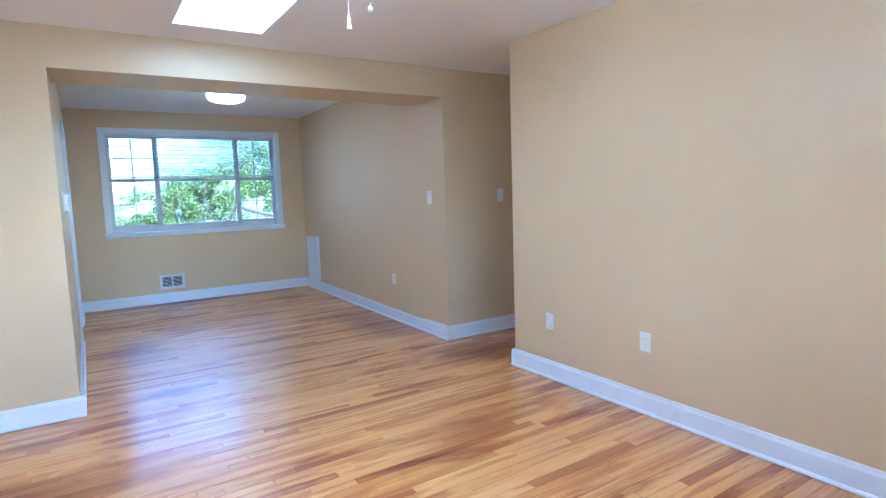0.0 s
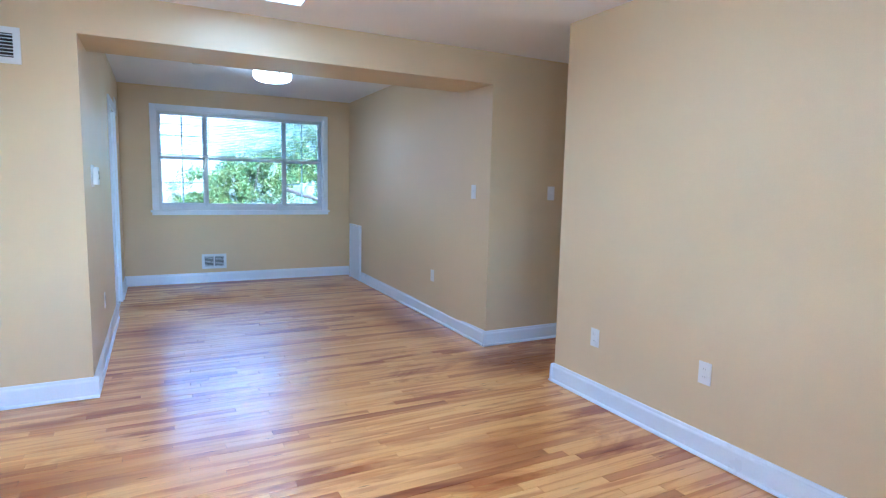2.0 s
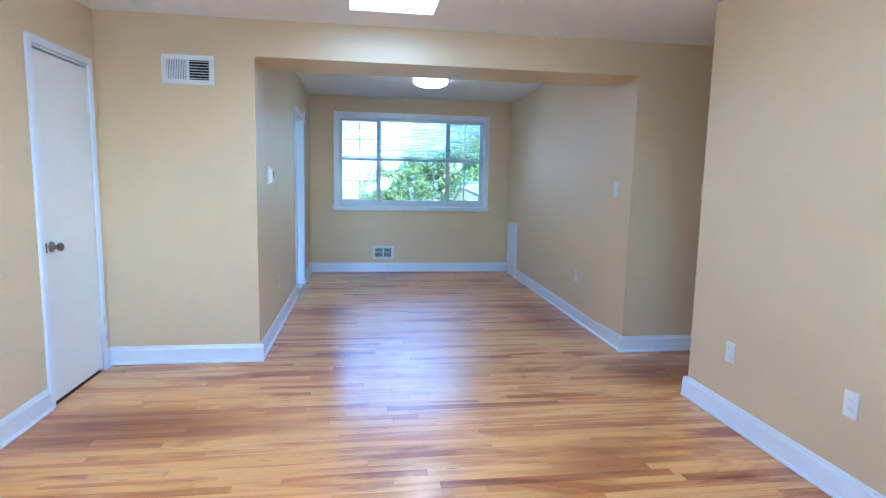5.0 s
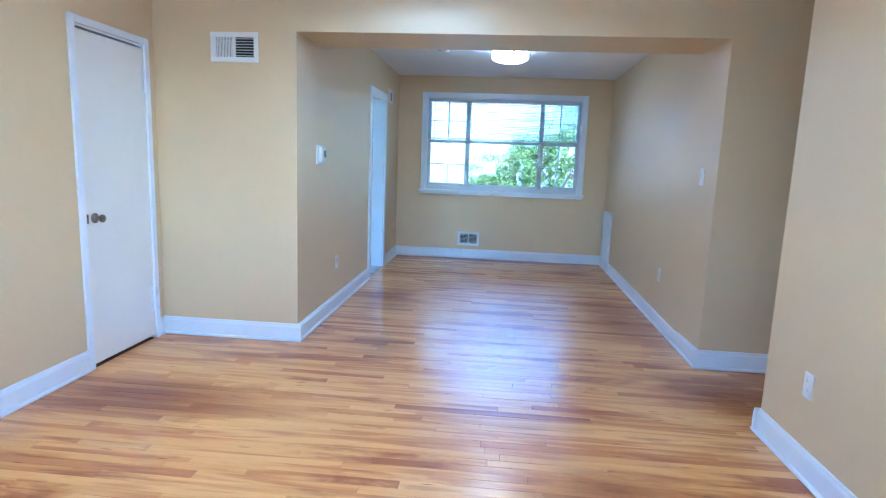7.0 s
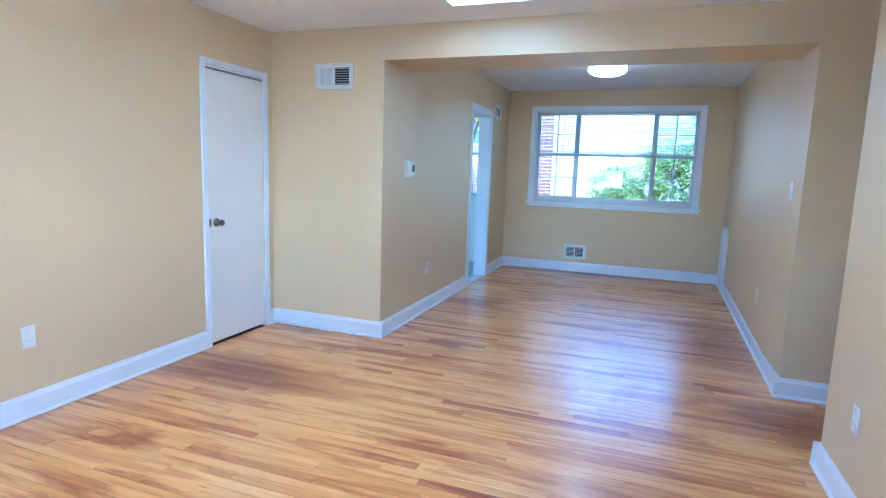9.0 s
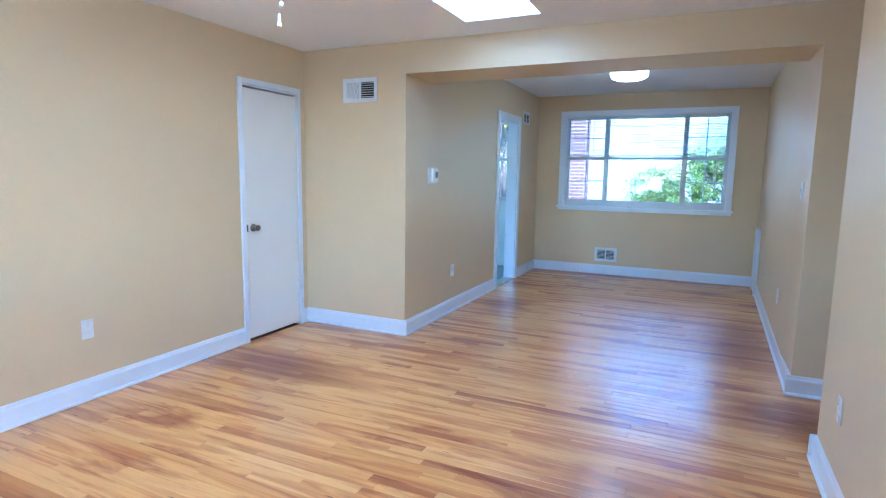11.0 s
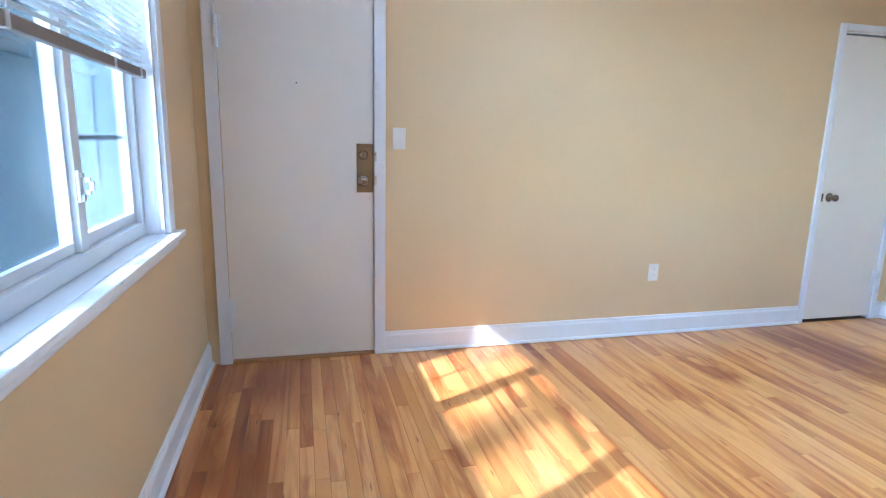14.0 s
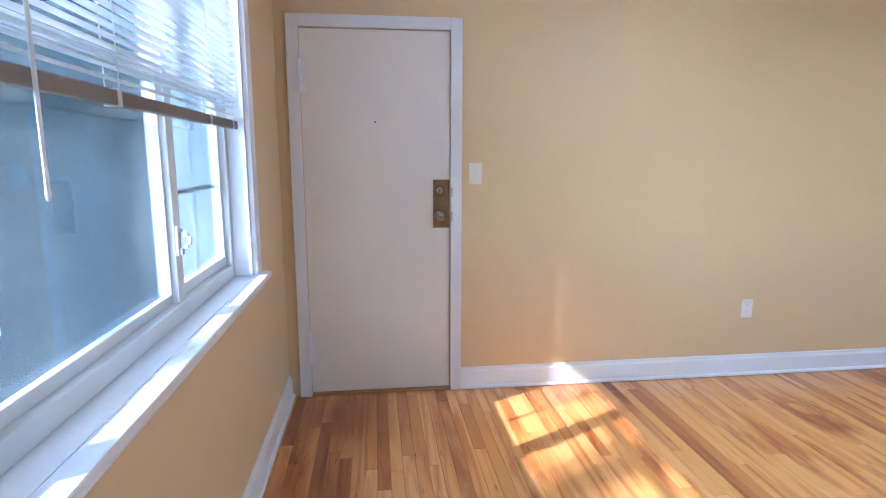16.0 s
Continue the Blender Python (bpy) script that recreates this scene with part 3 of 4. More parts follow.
def hinge(parent, y, z, x, mat=TRIM):
    bm = bmesh.new()
    for k in range(3):
        lo = -0.078 + 0.053 * k
        box(bm, x + 0.001, x + 0.019, y - 0.009, y + 0.009, z + lo, z + lo + 0.050, 0.004)
    box(bm, x + 0.004, x + 0.014, y - 0.005, y + 0.005, z - 0.08, z + 0.08)
    box(bm, x - 0.001, x + 0.003, y - 0.026, y + 0.026, z - 0.08, z + 0.08)
    for q in (-0.091, 0.085):
        box(bm, x + 0.001, x + 0.011, y - 0.005, y + 0.005, z + q, z + q + 0.006, 0.001)
    part("hinge", bm, mat, parent, "hinge painted over in white")


front = thing("door_1", pose(WEST, 0, 0), "closed flat white entrance door with a brass lock plate", "door", kind="structure")
casing(front, -4.725, -3.92, 2.04, 0.064)
part("stop", boxed(-0.12, -0.0475, -4.7245, -3.9205, 0.0165, 2.0395), TRIM, front)
leaf = part("leaf", boxed(-0.046, -0.004, -4.7235, -3.9222, 0.020, 2.0375, 0.003), DOOR, front)
part("threshold", boxed(-0.11, 0.014, -4.7235, -3.9215, 0.0005, 0.016, 0.004), THRESH, front, "worn oak threshold")
plate = part("lock_plate", boxed(-0.0035, 0.0, -4.018, -3.9255, 0.972, 1.244, 0.0015), BRASS, front, "aged brass lock plate")
for at, r in (((0.0, -3.982, 1.04), 0.024),):
    knob(plate, at, CHROME, r, "polished steel knob")
bm = lathe(((0.026, 0), (0.026, 0.005), (0.021, 0.010), (0.020, 0.013)), 24, Matrix.Translation((0.0, -3.98, 1.182)) @ TO_X)
box(bm, 0.0135, 0.026, -3.984, -3.976, 1.166, 1.198, 0.002)
part("deadbolt_turn", bm, CHROME, plate, "steel deadbolt thumb turn")
for z in (1.04, 1.175):
    part("strike", boxed(0.0185, 0.0225, -3.9195, -3.908, z - 0.026, z + 0.026, 0.0015), STEEL, front)
part("peephole", lathe(((0.0045, 0), (0.0045, 0.003), (0.003, 0.004)), 12, Matrix.Translation((-0.0035, -4.333, 1.557)) @ TO_X), SLOT, front)
hinge(front, -4.7225, 1.79, 0.0185)
hinge(front, -4.7225, 0.295, 0.0185)

closet = thing("door_2", pose(WEST, 0, 0), "closed flat white closet door with a dark knob", "door", kind="structure")
casing(closet, -0.755, -0.12, 2.055, 0.045)
jambs(closet, -0.755, -0.12, 2.055, 0.12)
part("leaf", boxed(-0.036, 0.004, -0.7405, -0.1335, 0.026, 2.029, 0.003), DOOR, closet)
# dark strip: the shade in the gap under the leaf, put into the colour
part("threshold", boxed(-0.149, -0.003, -0.7425, -0.1325, 0.0008, 0.006), SUBFLOOR, closet, "dark strip standing in for the shade under the door")
knob(closet, (0.004, -0.672, 0.933), BRONZE, 0.025, "dark pewter knob")
part("strike", boxed(-0.012, 0.0195, -0.7525, -0.741, 0.905, 0.962, 0.002), BRONZE, closet)
hinge(closet, -0.128, 1.83, 0.006)
hinge(closet, -0.128, 0.30, 0.006)
# near-black block in place of the unlit closet interior
part("closet_shade", boxed(-0.3, -0.15, -0.9, 0.0, -0.1, 2.2), SLOT, closet)

kitchen_door = thing("door_3", pose(0, 0, 0), "white cased doorway to the kitchen without a door leaf", "doorway", kind="structure")
casing(kitchen_door, 2.30, 3.04, 2.06, 0.078)
jambs(kitchen_door, 2.30, 3.04, 2.06, 0.142)
part("threshold", boxed(-0.142, 0.0, 2.3125, 3.0275, 0.0025, 0.010, 0.002), STEEL, kitchen_door, "metal threshold strip")


# ---- wall plates, registers, thermostat ----
def wall_pose(x, y, z, facing):
    """Local x along the wall, y out of it, z up."""
    return pose(x, y, z, 0, 0, {"e": -90, "w": 90, "n": 0, "s": 180}[facing])


def outlet(x, y, z, facing, label="white double wall socket"):
    ob = thing("wall_outlet", wall_pose(x, y, z, facing), label, "outlet", "wall outlets")
    part("plate", boxed(-0.036, 0.036, 0.0005, 0.006, -0.058, 0.058, 0.002), PLASTIC, ob)
    for s in (-0.02, 0.02):
        face = part("socket", boxed(-0.016, 0.016, 0.0062, 0.0085, s - 0.014, s + 0.014, 0.0015), PLASTIC, ob)
        bm = bmesh.new()
        for u in (-0.006, 0.006):
            box(bm, u - 0.001, u + 0.001, 0.0086, 0.0089, s - 0.003, s + 0.006)
        part("slot", bm, SLOTG, face)
    return ob


def light_switch(x, y, z, facing, label="white wall switch plate with a toggle"):
    ob = thing("light_switch", wall_pose(x, y, z, facing), label, "switch", "light switches")
    part("plate", boxed(-0.037, 0.037, 0.0005, 0.006, -0.06, 0.06, 0.002), PLASTIC, ob)
    part("toggle", boxed(-0.005, 0.005, 0.0062, 0.016, -0.004, 0.013, 0.002), PLASTIC, ob)
    part("screw", lathe(((0.003, 0), (0.002, 0.0012)), 8, Matrix.Translation((0, 0.006, 0.032)) @ pose(0, 0, 0, -90)), PLASTIC, ob)
    return ob


outlet(EAST, -1.318, 0.417, "w")
tagged(outlet(EAST, -2.118, 0.438, "w"), "white wall socket on the long plain wall")
outlet(EAST + 0.0095, 1.056, 0.449, "w")
outlet(WEST, -2.047, 0.435, "e")
outlet(0, 0.988, 0.423, "e")
light_switch(EAST - 0.0005, 0.26, 1.31, "w")
light_switch(3.47, 0, 1.31, "s", "white wall switch plate in the hall")
light_switch(WEST, -3.777, 1.277, "e", "white wall switch plate beside the entrance door")


def register(x, y, z, facing, w, h, slats, label, vertical_left=True, shut=True):
    """A wall register: flange, one half with shut vertical fins, the other with open horizontal slats."""
    ob = thing("wall_register", wall_pose(x, y, z, facing), label, "vent", "wall registers")
    b = 0.034
    bm = bmesh.new()
    for q in ((-w / 2, w / 2, h / 2 - b, h / 2), (-w / 2, w / 2, -h / 2, -h / 2 + b), (-w / 2, -w / 2 + b, -h / 2 + b, h / 2 - b), (w / 2 - b, w / 2, -h / 2 + b, h / 2 - b), (-0.008, 0.008, -h / 2 + b, h / 2 - b)):
        box(bm, q[0], q[1], 0.0005, 0.009, q[2], q[3], 0.002)
    part("frame", bm, GRILLE, ob)
    # flat dark sheet on the wall, painted as the duct's shaded depth
    part("duct", boxed(-w / 2 + b, w / 2 - b, 0.0005, 0.0015, -h / 2 + b, h / 2 - b), DUCT_SHADE, ob, "dark sheet standing in for the shaded duct behind the slats")
    iw, ih = w / 2 - b - 0.008, h - 2 * b
    side = 1 if vertical_left else -1
    n = int(iw / 0.0105)
    for i in range(n if shut else 0):
        u = side * (0.008 + iw * (i + 0.5) / n)
        part("fin", boxed(-0.0035, 0.0035, -0.0006, 0.0006, -ih / 2, ih / 2), GRILLE, ob, m=pose(u, 0.0055, 0, 0, 0, 18))
    for i in range(slats):
        v = -ih / 2 + ih * (i + 0.5) / slats
        part("slat", boxed(-iw / 2, iw / 2, -0.004, 0.004, -0.0007, 0.0007), GRILLE, ob, m=pose(-side * (0.008 + iw / 2), 0.0058, v, -38, 0, 0))
        if not shut:
            part("slat", boxed(-iw / 2, iw / 2, -0.004, 0.004, -0.0007, 0.0007), GRILLE, ob, m=pose(side * (0.008 + iw / 2), 0.0058, v, -38, 0, 0))
    return ob


register(-0.436, 0, 2.075, "s", 0.342, 0.198, 7, "white wall register with half its slats open")
register(1.045, NORTH, 0.283, "s", 0.305, 0.195, 7, "white wall register above the baseboard", False, False)
register(0, 3.37, 2.15, "e", 0.30, 0.17, 6, "white wall register beside the kitchen doorway")
register(0.80, SOUTH, 0.225, "n", 0.30, 0.17, 6, "white wall register below the sunny window")

thermo = thing("thermostat", wall_pose(0, 0.49, 1.37, "e"), "white thermostat with a small green display", "thermostat")
part("wall_plate", boxed(-0.082, 0.078, 0.0005, 0.009, -0.072, 0.072, 0.004), PLASTIC, thermo)
part("housing", boxed(-0.070, 0.040, 0.0095, 0.038, -0.060, 0.060, 0.006), PLASTIC, thermo)
part("display", boxed(-0.058, -0.002, 0.0382, 0.0395, -0.022, 0.034, 0.001), LCD, thermo, "green-grey display")
part("button", boxed(0.010, 0.028, 0.0382, 0.041, -0.012, 0.012, 0.001), PLASTIC, thermo)

panel = thing("access_panel", pose(EAST + 0.0605, 3.625, 0, 0, 0, -1.15), "low white boxed panel against the wall in the corner", "panel")
part("board", boxed(-0.022, -0.0005, -0.235, 0.235, 0, 0.755, 0.003), TRIM, panel)
part("edge_trim", boxed(-0.034, -0.0225, 0.205, 0.235, 0, 0.765, 0.003), TRIM, panel)
part("edge_trim", boxed(-0.034, -0.0225, -0.235, -0.212, 0, 0.765, 0.003), TRIM, panel)
part("top_trim", boxed(-0.036, -0.0005, -0.24, 0.24, 0.7655, 0.777, 0.003), TRIM, panel)

# ---- ceiling fixtures ----
lamp = thing("ceiling_lamp", pose(1.476, 2.05, DINING_CEILING), "round glowing flush ceiling lamp with a frosted glass drum", "ceiling lamp")
part("canopy", lathe(((0.16, -0.001), (0.16, -0.028), (0.13, -0.034)), 40), STEEL, lamp, "brushed steel canopy")
part("diffuser", lathe(((0.17, -0.036), (0.185, -0.045), (0.187, -0.095), (0.175, -0.118), (0.13, -0.138), (0.06, -0.147), (0.004, -0.148)), 40), LAMP, lamp, "glowing frosted glass drum")
for k in range(3):
    q = math.radians(40 + 120 * k)
    part("clip", boxed(-0.008, 0.008, -0.005, 0.005, -0.10, -0.03, 0.002), STEEL, lamp, m=pose(0.192 * math.cos(q), 0.192 * math.sin(q), 0, 0, 0, math.degrees(q) + 90))

det = thing("smoke_detector", pose(0.79, 2.13, DINING_CEILING), "small round white smoke detector on the ceiling", "smoke detector")
part("base", lathe(((0.066, -0.0005), (0.066, -0.010)), 28), PLASTIC, det)
part("cover", lathe(((0.060, -0.0105), (0.062, -0.022), (0.055, -0.034), (0.035, -0.040), (0.004, -0.040)), 28), PLASTIC, det)

FAN = (0.90, -2.51)
fan = thing("ceiling_fan", pose(*FAN, CEILING), "ceiling fan with dark wooden blades and frosted glass lights", "ceiling fan")
part("canopy", lathe(((0.075, -0.001), (0.075, -0.02), (0.055, -0.05), (0.018, -0.058)), 28), BRONZE, fan)
part("rod", lathe(((0.013, -0.058), (0.013, -0.10)), 14), BRONZE, fan)
part("motor", lathe(((0.03, -0.10), (0.10, -0.115), (0.125, -0.14), (0.125, -0.19), (0.10, -0.215), (0.05, -0.225)), 32), BRONZE, fan)
part("switch_housing", lathe(((0.05, -0.2255), (0.055, -0.24), (0.055, -0.275), (0.035, -0.29), (0.006, -0.295)), 24), BRONZE, fan)
bm = bmesh.new()
outline = [(0.17, -0.045), (0.22, -0.055), (0.40, -0.066), (0.57, -0.078), (0.592, -0.074), (0.604, -0.04), (0.608, 0), (0.604, 0.04), (0.592, 0.074), (0.57, 0.078), (0.40, 0.066), (0.22, 0.055), (0.17, 0.045)]
up, dn = [[bm.verts.new((x, y, z)) for x, y in outline] for z in (0.003, -0.003)]
bm.faces.new(up), bm.faces.new(dn)
for i in range(len(outline)):
    bm.faces.new((up[i], up[(i + 1) % len(outline)], dn[(i + 1) % len(outline)], dn[i]))
blade_mesh = mesh_of("blade", bm, BLADE)
bm = box(bmesh.new(), 0.09, 0.24, -0.014, 0.014, -0.009, -0.0035, 0.002)
box(bm, 0.18, 0.25, -0.035, 0.035, -0.0095, -0.004, 0.002)
iron_mesh = mesh_of("blade_iron", bm, BRONZE)
FAN_TURN = 40
for k in range(5):
    b = part("blade", blade_mesh, None, fan, "dark walnut blade", pose(0, 0, -0.232, 0, 0, FAN_TURN + 72 * k) @ pose(0.03, 0, 0, -11, 0, 0))
    part("blade_iron", iron_mesh, None, b)
bell = [(0.020, 0.0), (0.030, -0.012), (0.042, -0.04), (0.052, -0.075), (0.066, -0.105), (0.070, -0.115), (0.066, -0.113), (0.048, -0.07), (0.036, -0.03), (0.018, -0.008)]
for k in range(3):
    m = pose(0, 0, -0.265, 0, 0, 75 + 120 * k) @ pose(0.042, 0, 0.012, 0, -30, 0)
    part("light_arm", lathe(((0.012, 0.01), (0.012, -0.03), (0.024, -0.034), (0.024, -0.05)), 16, m), BRONZE, fan)
    part("shade", lathe([(a * 0.9, c * 0.82) for a, c in bell], 28, m @ pose(0, 0, -0.045)), SHADE, fan, "glowing frosted glass bell shade")


def chain(x, y, z0, z1, tip, mat):
    bm, z = bmesh.new(), z0
    ring = [(math.cos(q) * 0.0013, math.sin(q) * 0.0013) for q in (0, 1.571, 3.142, 4.712)]
    while z > z1:
        top, bot = bm.verts.new((x, y, z)), bm.verts.new((x, y, z - 0.004))
        mid = [bm.verts.new((x + a, y + b, z - 0.002)) for a, b in ring]
        for i in range(4):
            bm.faces.new((top, mid[i], mid[(i + 1) % 4])), bm.faces.new((bot, mid[(i + 1) % 4], mid[i]))
        z -= 0.0045
    c = part("pull_chain", bm, BRONZE, fan, "beaded metal pull chain")
    part("pull", lathe(tip, 14, Matrix.Translation((x, y, z1))), mat, c)


CHAIN_A, CHAIN_B = 1.945, 1.92
chain(0.027, -0.03, -0.29, CHAIN_A - CEILING, ((0.002, 0.002), (0.006, -0.003), (0.0075, -0.009), (0.005, -0.015), (0.001, -0.017)), STEEL)
chain(-0.026, 0.02, -0.29, CHAIN_B - CEILING, ((0.002, 0.004), (0.004, 0), (0.005, -0.022), (0.008, -0.03), (0.008, -0.036), (0.001, -0.038)), PLASTIC)

# ---- outdoors ----
GROUND = -0.45
structure("ground", boxed(-400, 400, -400, 400, GROUND - 0.3, GROUND), GRASS, "lawn round the house", "ground")


def leaves(centre, radii, count, size, rng, hollow=0.55):
    """Many small folded leaves scattered through an uneven ellipsoid: vertices and faces."""
    verts, faces = [], []
    c = Vector(centre)
    while len(faces) < 2 * count:
        d = Vector((rng.gauss(0, 1), rng.gauss(0, 1), rng.gauss(0, 1))).normalized()
        reach = 0.62 + 0.55 * noise.noise(d * 2.3 + c) + 0.22 * noise.noise(d * 6.1 + c)
        p = c + Vector([a * b for a, b in zip(d, radii)]) * reach * rng.uniform(hollow, 1.08)
        if noise.noise(p * 2.1) < -0.24:
            continue
        s = size * rng.uniform(0.6, 1.3)
        turn = Euler((rng.uniform(-0.9, 0.9), rng.uniform(-0.9, 0.9), rng.uniform(0, 6.28))).to_matrix()
        k = len(verts)
        for q in ((-s, 0, 0), (0, -0.42 * s, 0.12 * s), (s, 0, -0.1 * s), (0, 0.42 * s, 0.12 * s)):
            verts.append(p + turn @ Vector(q))
        faces += [(k, k + 1, k + 2), (k, k + 2, k + 3)]
    return verts, faces


def crown(name, blobs, size, mat, parent, seed):
    rng = random.Random(seed)
    verts, faces = [], []
    for centre, radii, count in blobs:
        v, f = leaves(centre, radii, count, size, rng)
        faces += [tuple(i + len(verts) for i in t) for t in f]
        verts += v
    me = bpy.data.meshes.new(name)
    me.from_pydata(verts, [], faces)
    me.materials.append(mat)
    return part(name, me, mat, parent)


def limb(bm, points, radii, steps=8):
    rings = []
    for i, (p, r) in enumerate(zip(points, radii)):
        p = Vector(p)
        d = (Vector(points[min(i + 1, len(points) - 1)]) - Vector(points[max(i - 1, 0)])).normalized()
        s = d.orthogonal().normalized()
        t = d.cross(s)
        rings.append([bm.verts.new(p + r * (math.cos(6.2832 * k / steps) * s + math.sin(6.2832 * k / steps) * t)) for k in range(steps)])
    for a, b in zip(rings, rings[1:]):
        for k in range(steps):
            bm.faces.new((a[k], a[(k + 1) % steps], b[(k + 1) % steps], b[k]))
    bm.faces.new(rings[0]), bm.faces.new(rings[-1])


def tree(name, x, y, height, spread, seed, mat, label, low=0.35, leaf=0.06, count=2600, category="tree"):
    rng = random.Random(seed)
    ob = thing(name, pose(x, y, GROUND), label, category)
    bm, blobs = bmesh.new(), []
    r = 0.03 * height
    limb(bm, [(0, 0, -0.1), (0.03, 0.02, height * 0.3), (-0.04, 0.05, height * 0.6), (0, 0, height * 0.9)], [r, r * 0.75, r * 0.5, r * 0.12])
    for k in range(7):
        a, z = 6.28 * k / 7 + rng.uniform(-0.3, 0.3), height * rng.uniform(low, 0.8)
        e = spread * rng.uniform(0.55, 1.0)
        tip = (e * math.cos(a), e * math.sin(a), z + height * rng.uniform(0.02, 0.2))
        limb(bm, [(0, 0, z - 0.1 * height), (tip[0] * 0.45, tip[1] * 0.45, z), tip], [r * 0.45, r * 0.3, r * 0.08], 6)
        blobs.append((tip, (spread * 0.5, spread * 0.5, height * 0.16), count // 8))
    blobs.append(((0, 0, height * 0.85), (spread * 0.6, spread * 0.6, height * 0.2), count // 8))
    part("trunk", bm, BARK, ob)
    crown("crown", blobs, leaf, mat, ob, seed)
    return ob


def bush(x, y, blobs, seed, mat, label, leaf=0.045, bare=()):
    rng = random.Random(seed)
    ob = thing("bush", pose(x, y, GROUND), label, "bush")
    bm = bmesh.new()
    for centre, radii, _ in blobs:
        for k in range(3):
            e = [c + q * rng.uniform(-0.7, 0.7) for c, q in zip(centre, radii)]
            limb(bm, [(0.1 * e[0], 0.1 * e[1], -0.05), (0.5 * e[0], 0.5 * e[1], 0.5 * e[2]), e], [0.022, 0.015, 0.005], 5)
    for points in bare:
        limb(bm, points, [0.05, 0.042, 0.024], 6)
    part("stems", bm, BARK, ob)
    crown("crown", blobs, leaf, mat, ob, seed)
    return ob


bush(2.1, 9.6, [((-0.95, 0.1, 1.5), (0.8, 0.6, 0.95), 4800), ((-0.2, 0.0, 1.7), (0.9, 0.7, 1.1), 7500), ((0.75, 0.1, 2.0), (1.0, 0.7, 1.25), 9000), ((1.75, 0.3, 2.3), (0.9, 0.7, 1.6), 9000)], 3, LEAF,
     "leafy green bush in the sun with a bare limb", 0.040, [[(0.95, -0.6, 1.64), (1.3, -0.8, 1.50), (1.7, -1.0, 1.38)], [(0.1, 0.0, 0.0), (0.7, -0.3, 0.95), (0.95, -0.6, 1.64)]])
tree("tree", 5.0, 10.6, 5.6, 1.8, 11, LEAF, "leafy green tree beside the neighbouring house", low=0.25, count=5200)
tree("tree", 5.6, 13.0, 8.0, 2.6, 12, LEAF, "tall green tree further off", count=4200, leaf=0.09)
tree("tree", -1.5, 6.9, 4.2, 0.7, 21, LEAF_GOLD, "small tree with yellow leaves", low=0.60, leaf=0.05, count=1500)
for k, (x, y, h, s) in enumerate(((-6.5, -9.5, 7.0, 2.6), (-10.5, -8.0, 8.0, 3.0), (-9.0, -13.0, 9.0, 3.2), (-15.0, -11.0, 9.5, 3.5), (-3.0, -14.5, 8.5, 3.0), (4.5, -20.0, 8.0, 3.0))):
    tree("tree", x, y, h, s, 30 + k, LEAF_DARK if k % 2 else LEAF, "dark shady tree across the front lawn", low=0.2, leaf=0.11, count=4200)

# unseen tree, added so its thin crown dims and dapples the sun patch
tree("tree", 4.7, -12.8, 10.5, 3.0, 51, LEAF_DARK, "tall thin-leaved tree added out of view to thin the sun", low=0.45, leaf=0.09, count=2600)

bush(-4.3, -7.05, [((0, 0, 1.4), (0.6, 0.6, 0.85), 2200), ((-0.6, -0.4, 1.1), (0.6, 0.5, 0.7), 1400)], 71, LEAF_GOLD, "yellow-green bush on the front lawn", 0.05)

# made-up white boards that catch the sun and brighten the left sash
backdrop = thing("bright_backdrop", pose(-1.75, -5.16, GROUND), "white vertical boards added as a bright backdrop for the side sash", "screen")
for k in range(5):
    part("board", boxed(0, 0.02, -0.095 * k - 0.088, -0.095 * k, 0.1, 2.9, 0.003), TRIM, backdrop)
part("rail", boxed(-0.045, -0.0005, -0.47, 0, 0.3, 0.38, 0.003), SIDING, backdrop)
part("rail", boxed(-0.045, -0.0005, -0.47, 0, 2.5, 2.58, 0.003), SIDING, backdrop)
part("post", boxed(-0.05, 0.04, -0.57, -0.48, 0, 3.2, 0.006), TRIM, backdrop)

# the neighbour's house: brick front corner, white siding wing, roof
HY, HX = 8.8, -0.12
house = thing("neighbour_house", pose(0, 0, GROUND), "red brick neighbouring house with a white sided wing", "house")
wall = part("wall", slab("y", HY, HY + 0.25, -9.0, HX - 0.012, 0.0, 5.2, [(-2.62, -1.82, 2.10, 2.80)]), MORTAR, house, "red brick wall with pale mortar")
side = part("side_wall", boxed(HX - 0.26, HX - 0.012, HY + 0.2505, 12.5, 0.0, 5.2), MORTAR, house)
part("wing", boxed(HX - 0.011, 5.2, 12.5, 12.8, 0.0, 4.6), SIDING, house, "white sided wing")
for i in range(17):
    part("siding_board", boxed(HX + 0.0, 5.19, 12.482, 12.4995, 0.05 + 0.2 * i, 0.238 + 0.2 * i), SIDING, house)
wing_window = part("window", boxed(0.14, 0.88, 12.46, 12.481, 2.57, 3.11, 0.005), VINYL, house, "white framed window")
part("pane", boxed(0.2, 0.82, 12.452, 12.4595, 2.63, 3.05), CURTAIN, wing_window)
win = part("window", boxed(-2.62, -1.82, HY + 0.08, HY + 0.14, 2.10, 2.80), VINYL, house, "white framed window")
part("pane", boxed(-2.56, -1.88, HY + 0.07, HY + 0.0795, 2.15, 2.42), HOUSE_GLASS, win)
part("pane", boxed(-2.56, -1.88, HY + 0.07, HY + 0.0795, 2.45, 2.75), HOUSE_GLASS, win)
part("sill", boxed(-2.69, -1.75, HY - 0.05, HY + 0.0695, 2.02, 2.099, 0.006), SIDING, win, "white stone sill")
part("roof", boxed(-9.4, HX + 0.3, HY - 0.4, 13.4, 5.2, 5.4), ROOF, house)
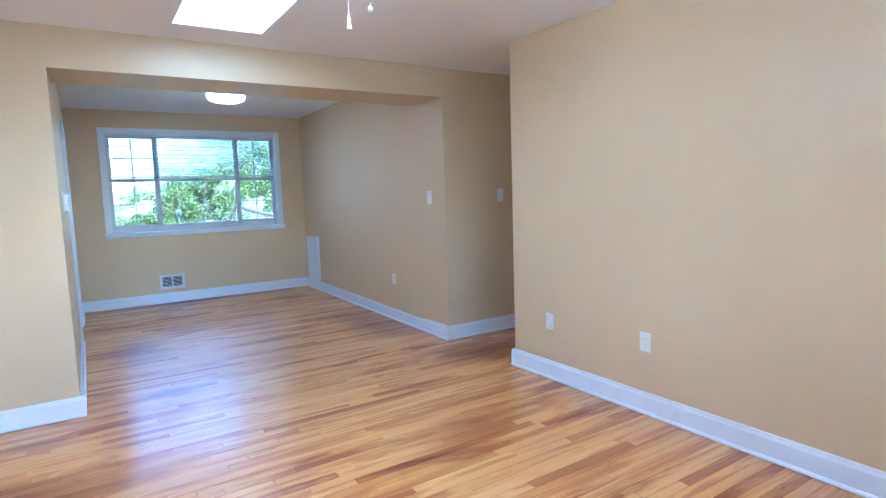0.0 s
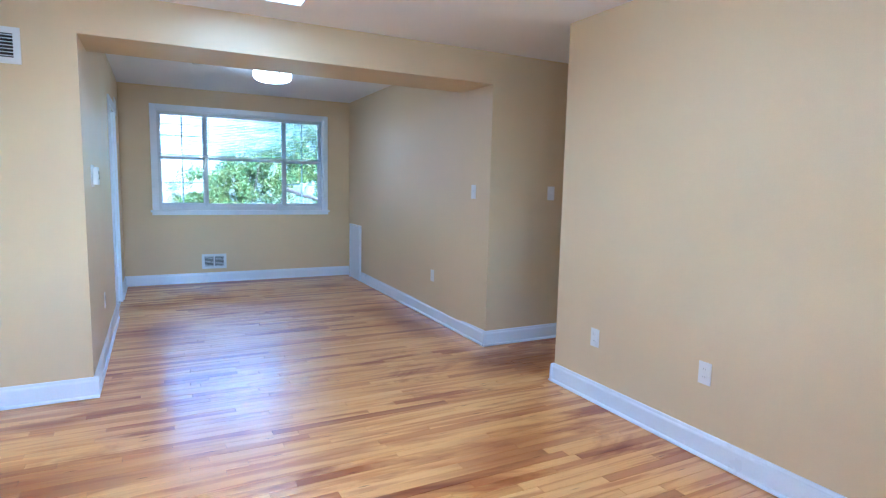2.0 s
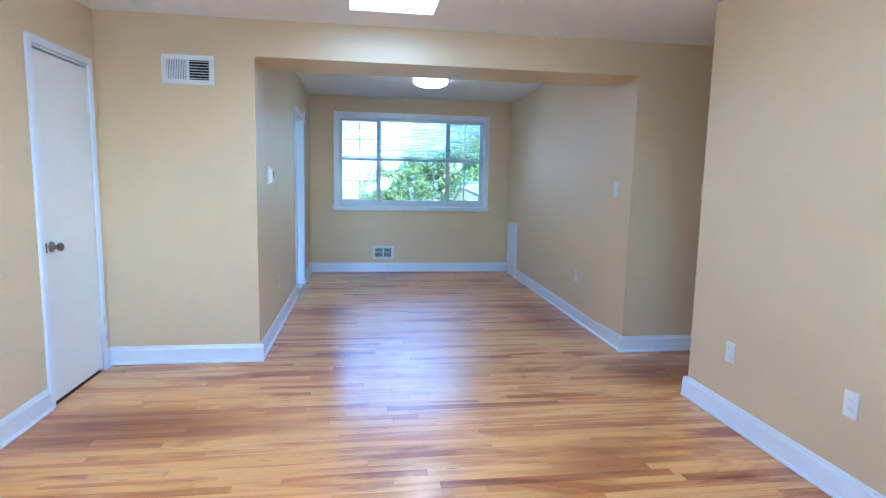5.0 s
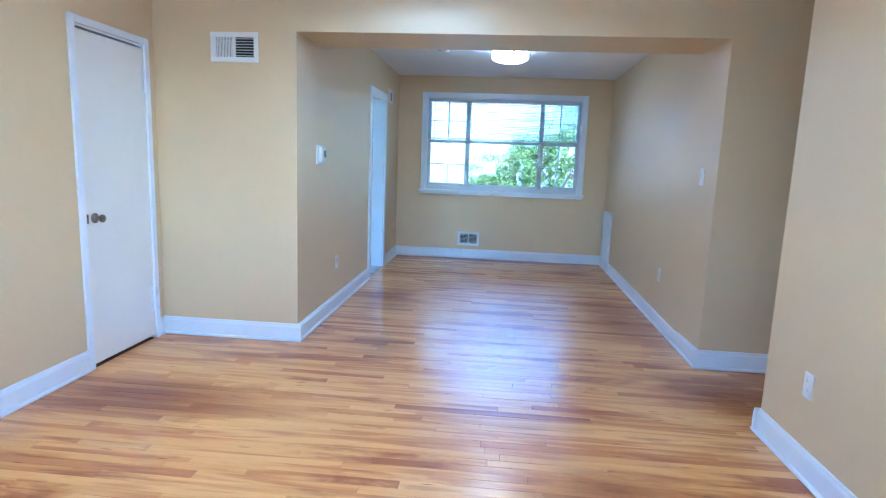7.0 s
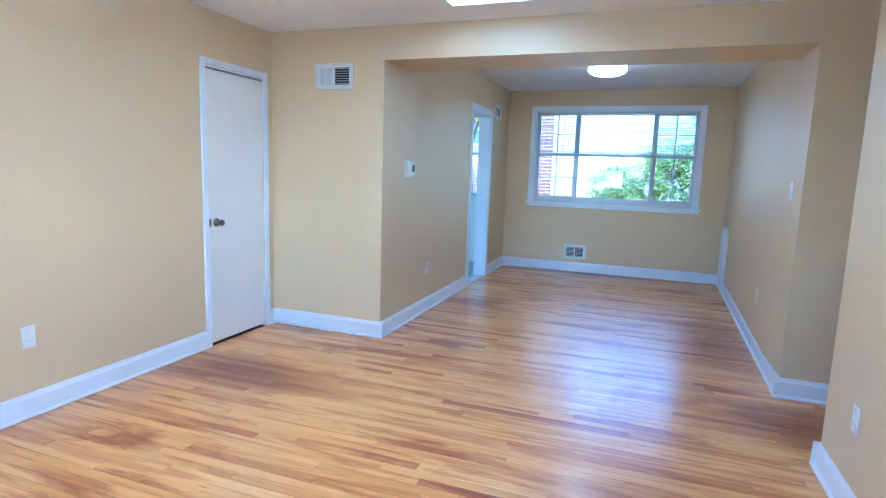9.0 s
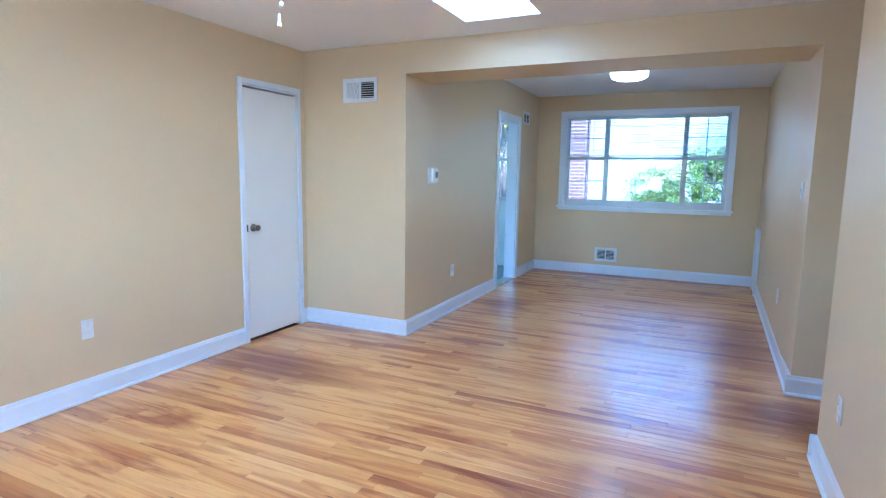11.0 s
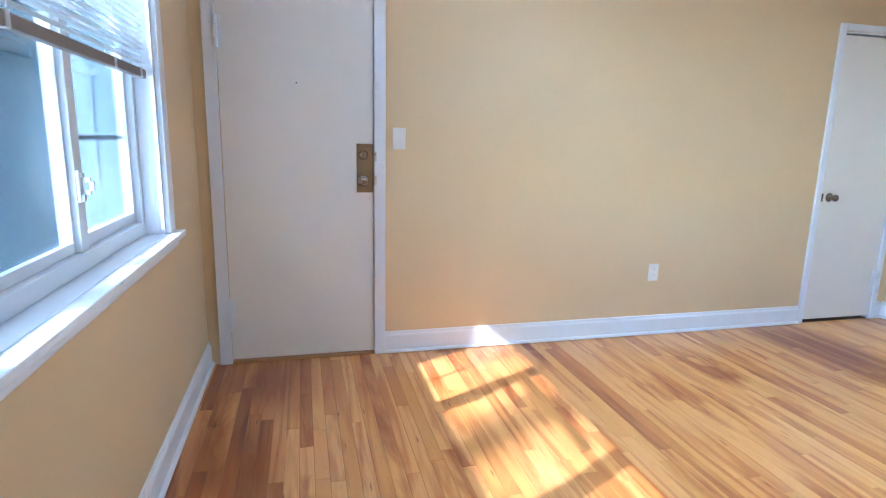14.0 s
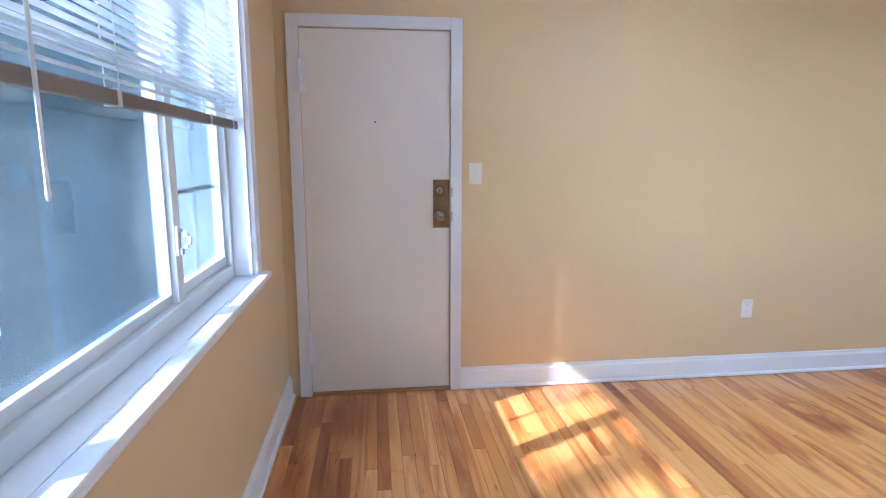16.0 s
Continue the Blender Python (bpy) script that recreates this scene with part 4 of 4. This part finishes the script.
part("roof", boxed(HX + 0.301, 5.6, 12.1, 16.5, 4.6, 4.8), ROOF, house)

part("upper_wall", boxed(HX + 0.0, 5.19, 12.47, 12.4815, 3.45, 4.58), MORTAR, house)
verts, faces = [], []
for row in range(14):
    x = HX + 0.1 + (0.1 if row % 2 else 0.0)
    while x < 5.0:
        k = len(verts)
        verts += [(x + dx, 12.469 + dy, 3.51 + 0.0762 * row + dz) for dx in (-0.0975, 0.0975) for dy in (-0.011, 0.0005) for dz in (-0.0285, 0.0285)]
        faces += [tuple(k + i for i in f) for f in ((0, 1, 5, 4), (0, 2, 3, 1), (4, 5, 7, 6), (1, 3, 7, 5), (0, 4, 6, 2))]
        x += 0.2064
me = bpy.data.meshes.new("bricks")
me.from_pydata(verts, [], faces)
me.materials.append(BRICK)
tagged(part("bricks", me, BRICK, house), kind="stuff")
# bricks round the corner that can be told apart, then the joined rest
brick_mesh = mesh_of("brick", boxed(-0.0975, 0.0975, -0.012, 0.0, -0.0285, 0.0285, 0.003), BRICK)
half_mesh = mesh_of("brick", boxed(-0.0435, 0.0435, -0.012, 0.0, -0.0285, 0.0285, 0.003), BRICK)
verts, faces = [], []
rng = random.Random(9)
for row in range(68):
    z = 0.04 + 0.0762 * row
    x = HX - 0.014 - (0.0 if row % 2 else 0.108)
    if row % 2 == 0 and 12 <= row <= 48:
        part("brick", half_mesh, None, wall, m=pose(HX - 0.06, HY - 0.0005, z))
    col = 0
    while x > -4.0:
        xc = x - 0.0975
        if not (-2.62 < xc + 0.1 and xc - 0.1 < -1.82 and 1.99 < z + 0.03 and z - 0.03 < 2.80):
            if 12 <= row <= 48 and col < 7:
                part("brick", brick_mesh, None, wall, m=pose(xc, HY - 0.0005 + rng.uniform(0, 0.003), z))
            else:
                k = len(verts)
                for dx in (-0.0975, 0.0975):
                    for dy in (-0.011, -0.0004):
                        for dz in (-0.0285, 0.0285):
                            verts.append((xc + dx, HY + dy, z + dz))
                faces += [tuple(k + i for i in f) for f in ((0, 1, 5, 4), (0, 2, 3, 1), (4, 5, 7, 6), (1, 3, 7, 5), (0, 4, 6, 2))]
        x -= 0.2064
        col += 1
me = bpy.data.meshes.new("bricks")
me.from_pydata(verts, [], faces)
me.materials.append(BRICK)
tagged(part("bricks", me, BRICK, wall), kind="stuff")

# ---- floor boards, last ----
BOARD = 0.0572
bm = bmesh.new()
g, h = 0.0009, 0.0005
for z, cx, cy in ((0.0, 0.0009, 0.0007), (-0.0006, 0.0, 0.0)):
    for x, y in ((cx, cy), (1 - cx, cy), (1 - cx, BOARD - 2 * h - cy), (cx, BOARD - 2 * h - cy)):
        bm.verts.new((x, y, z))
for x, y in ((0, 0), (1, 0), (1, BOARD - 2 * h), (0, BOARD - 2 * h)):
    bm.verts.new((x, y, -0.014))
bm.verts.ensure_lookup_table()
bv = list(bm.verts)
bm.faces.new(bv[0:4])
for a in (0, 4):
    for i in range(4):
        bm.faces.new((bv[a + i], bv[a + 4 + i], bv[a + 4 + (i + 1) % 4], bv[a + (i + 1) % 4]))
plank_mesh = mesh_of("plank", bm, OAK_A)
shape_v = [v.co.copy() for v in plank_mesh.vertices]
shape_f = [tuple(p.vertices) for p in plank_mesh.polygons]
verts, faces, single = [], [], 0
rng = random.Random(17)
y = SOUTH - 0.02
while y < NORTH:
    x1 = EAST + 0.02 if y < HALL - 0.06 else 4.0 if y < 0 else EAST + 0.09
    x0 = WEST - 0.12 if y < 0 else -0.02
    x = x0 - rng.uniform(0, 0.7)
    while x < x1:
        length = rng.choice((0.35, 0.5, 0.62, 0.75, 0.9, 1.05, 1.25, 1.5, 1.8)) * rng.uniform(0.9, 1.1)
        a, b = max(x, x0), min(x + length, x1)
        if b - a > 0.03:
            dz = rng.uniform(-0.0005, 0.0003)
            if single < 300 and y < -0.6:
                ob = part("plank", plank_mesh, None, floor, m=Matrix.Translation((a + h, y + h, dz)) @ Matrix.Diagonal((b - a - 2 * h, 1, 1, 1)))
                single += 1
            else:
                k = len(verts)
                verts += [(a + h + v.x * (b - a - 2 * h), y + h + v.y, v.z + dz) for v in shape_v]
                faces += [tuple(k + i for i in f) for f in shape_f]
        x += length
    y += BOARD
me = bpy.data.meshes.new("planks")
me.from_pydata(verts, [], faces)
me.materials.append(OAK_B)
tagged(part("planks", me, OAK_B, floor), kind="stuff")
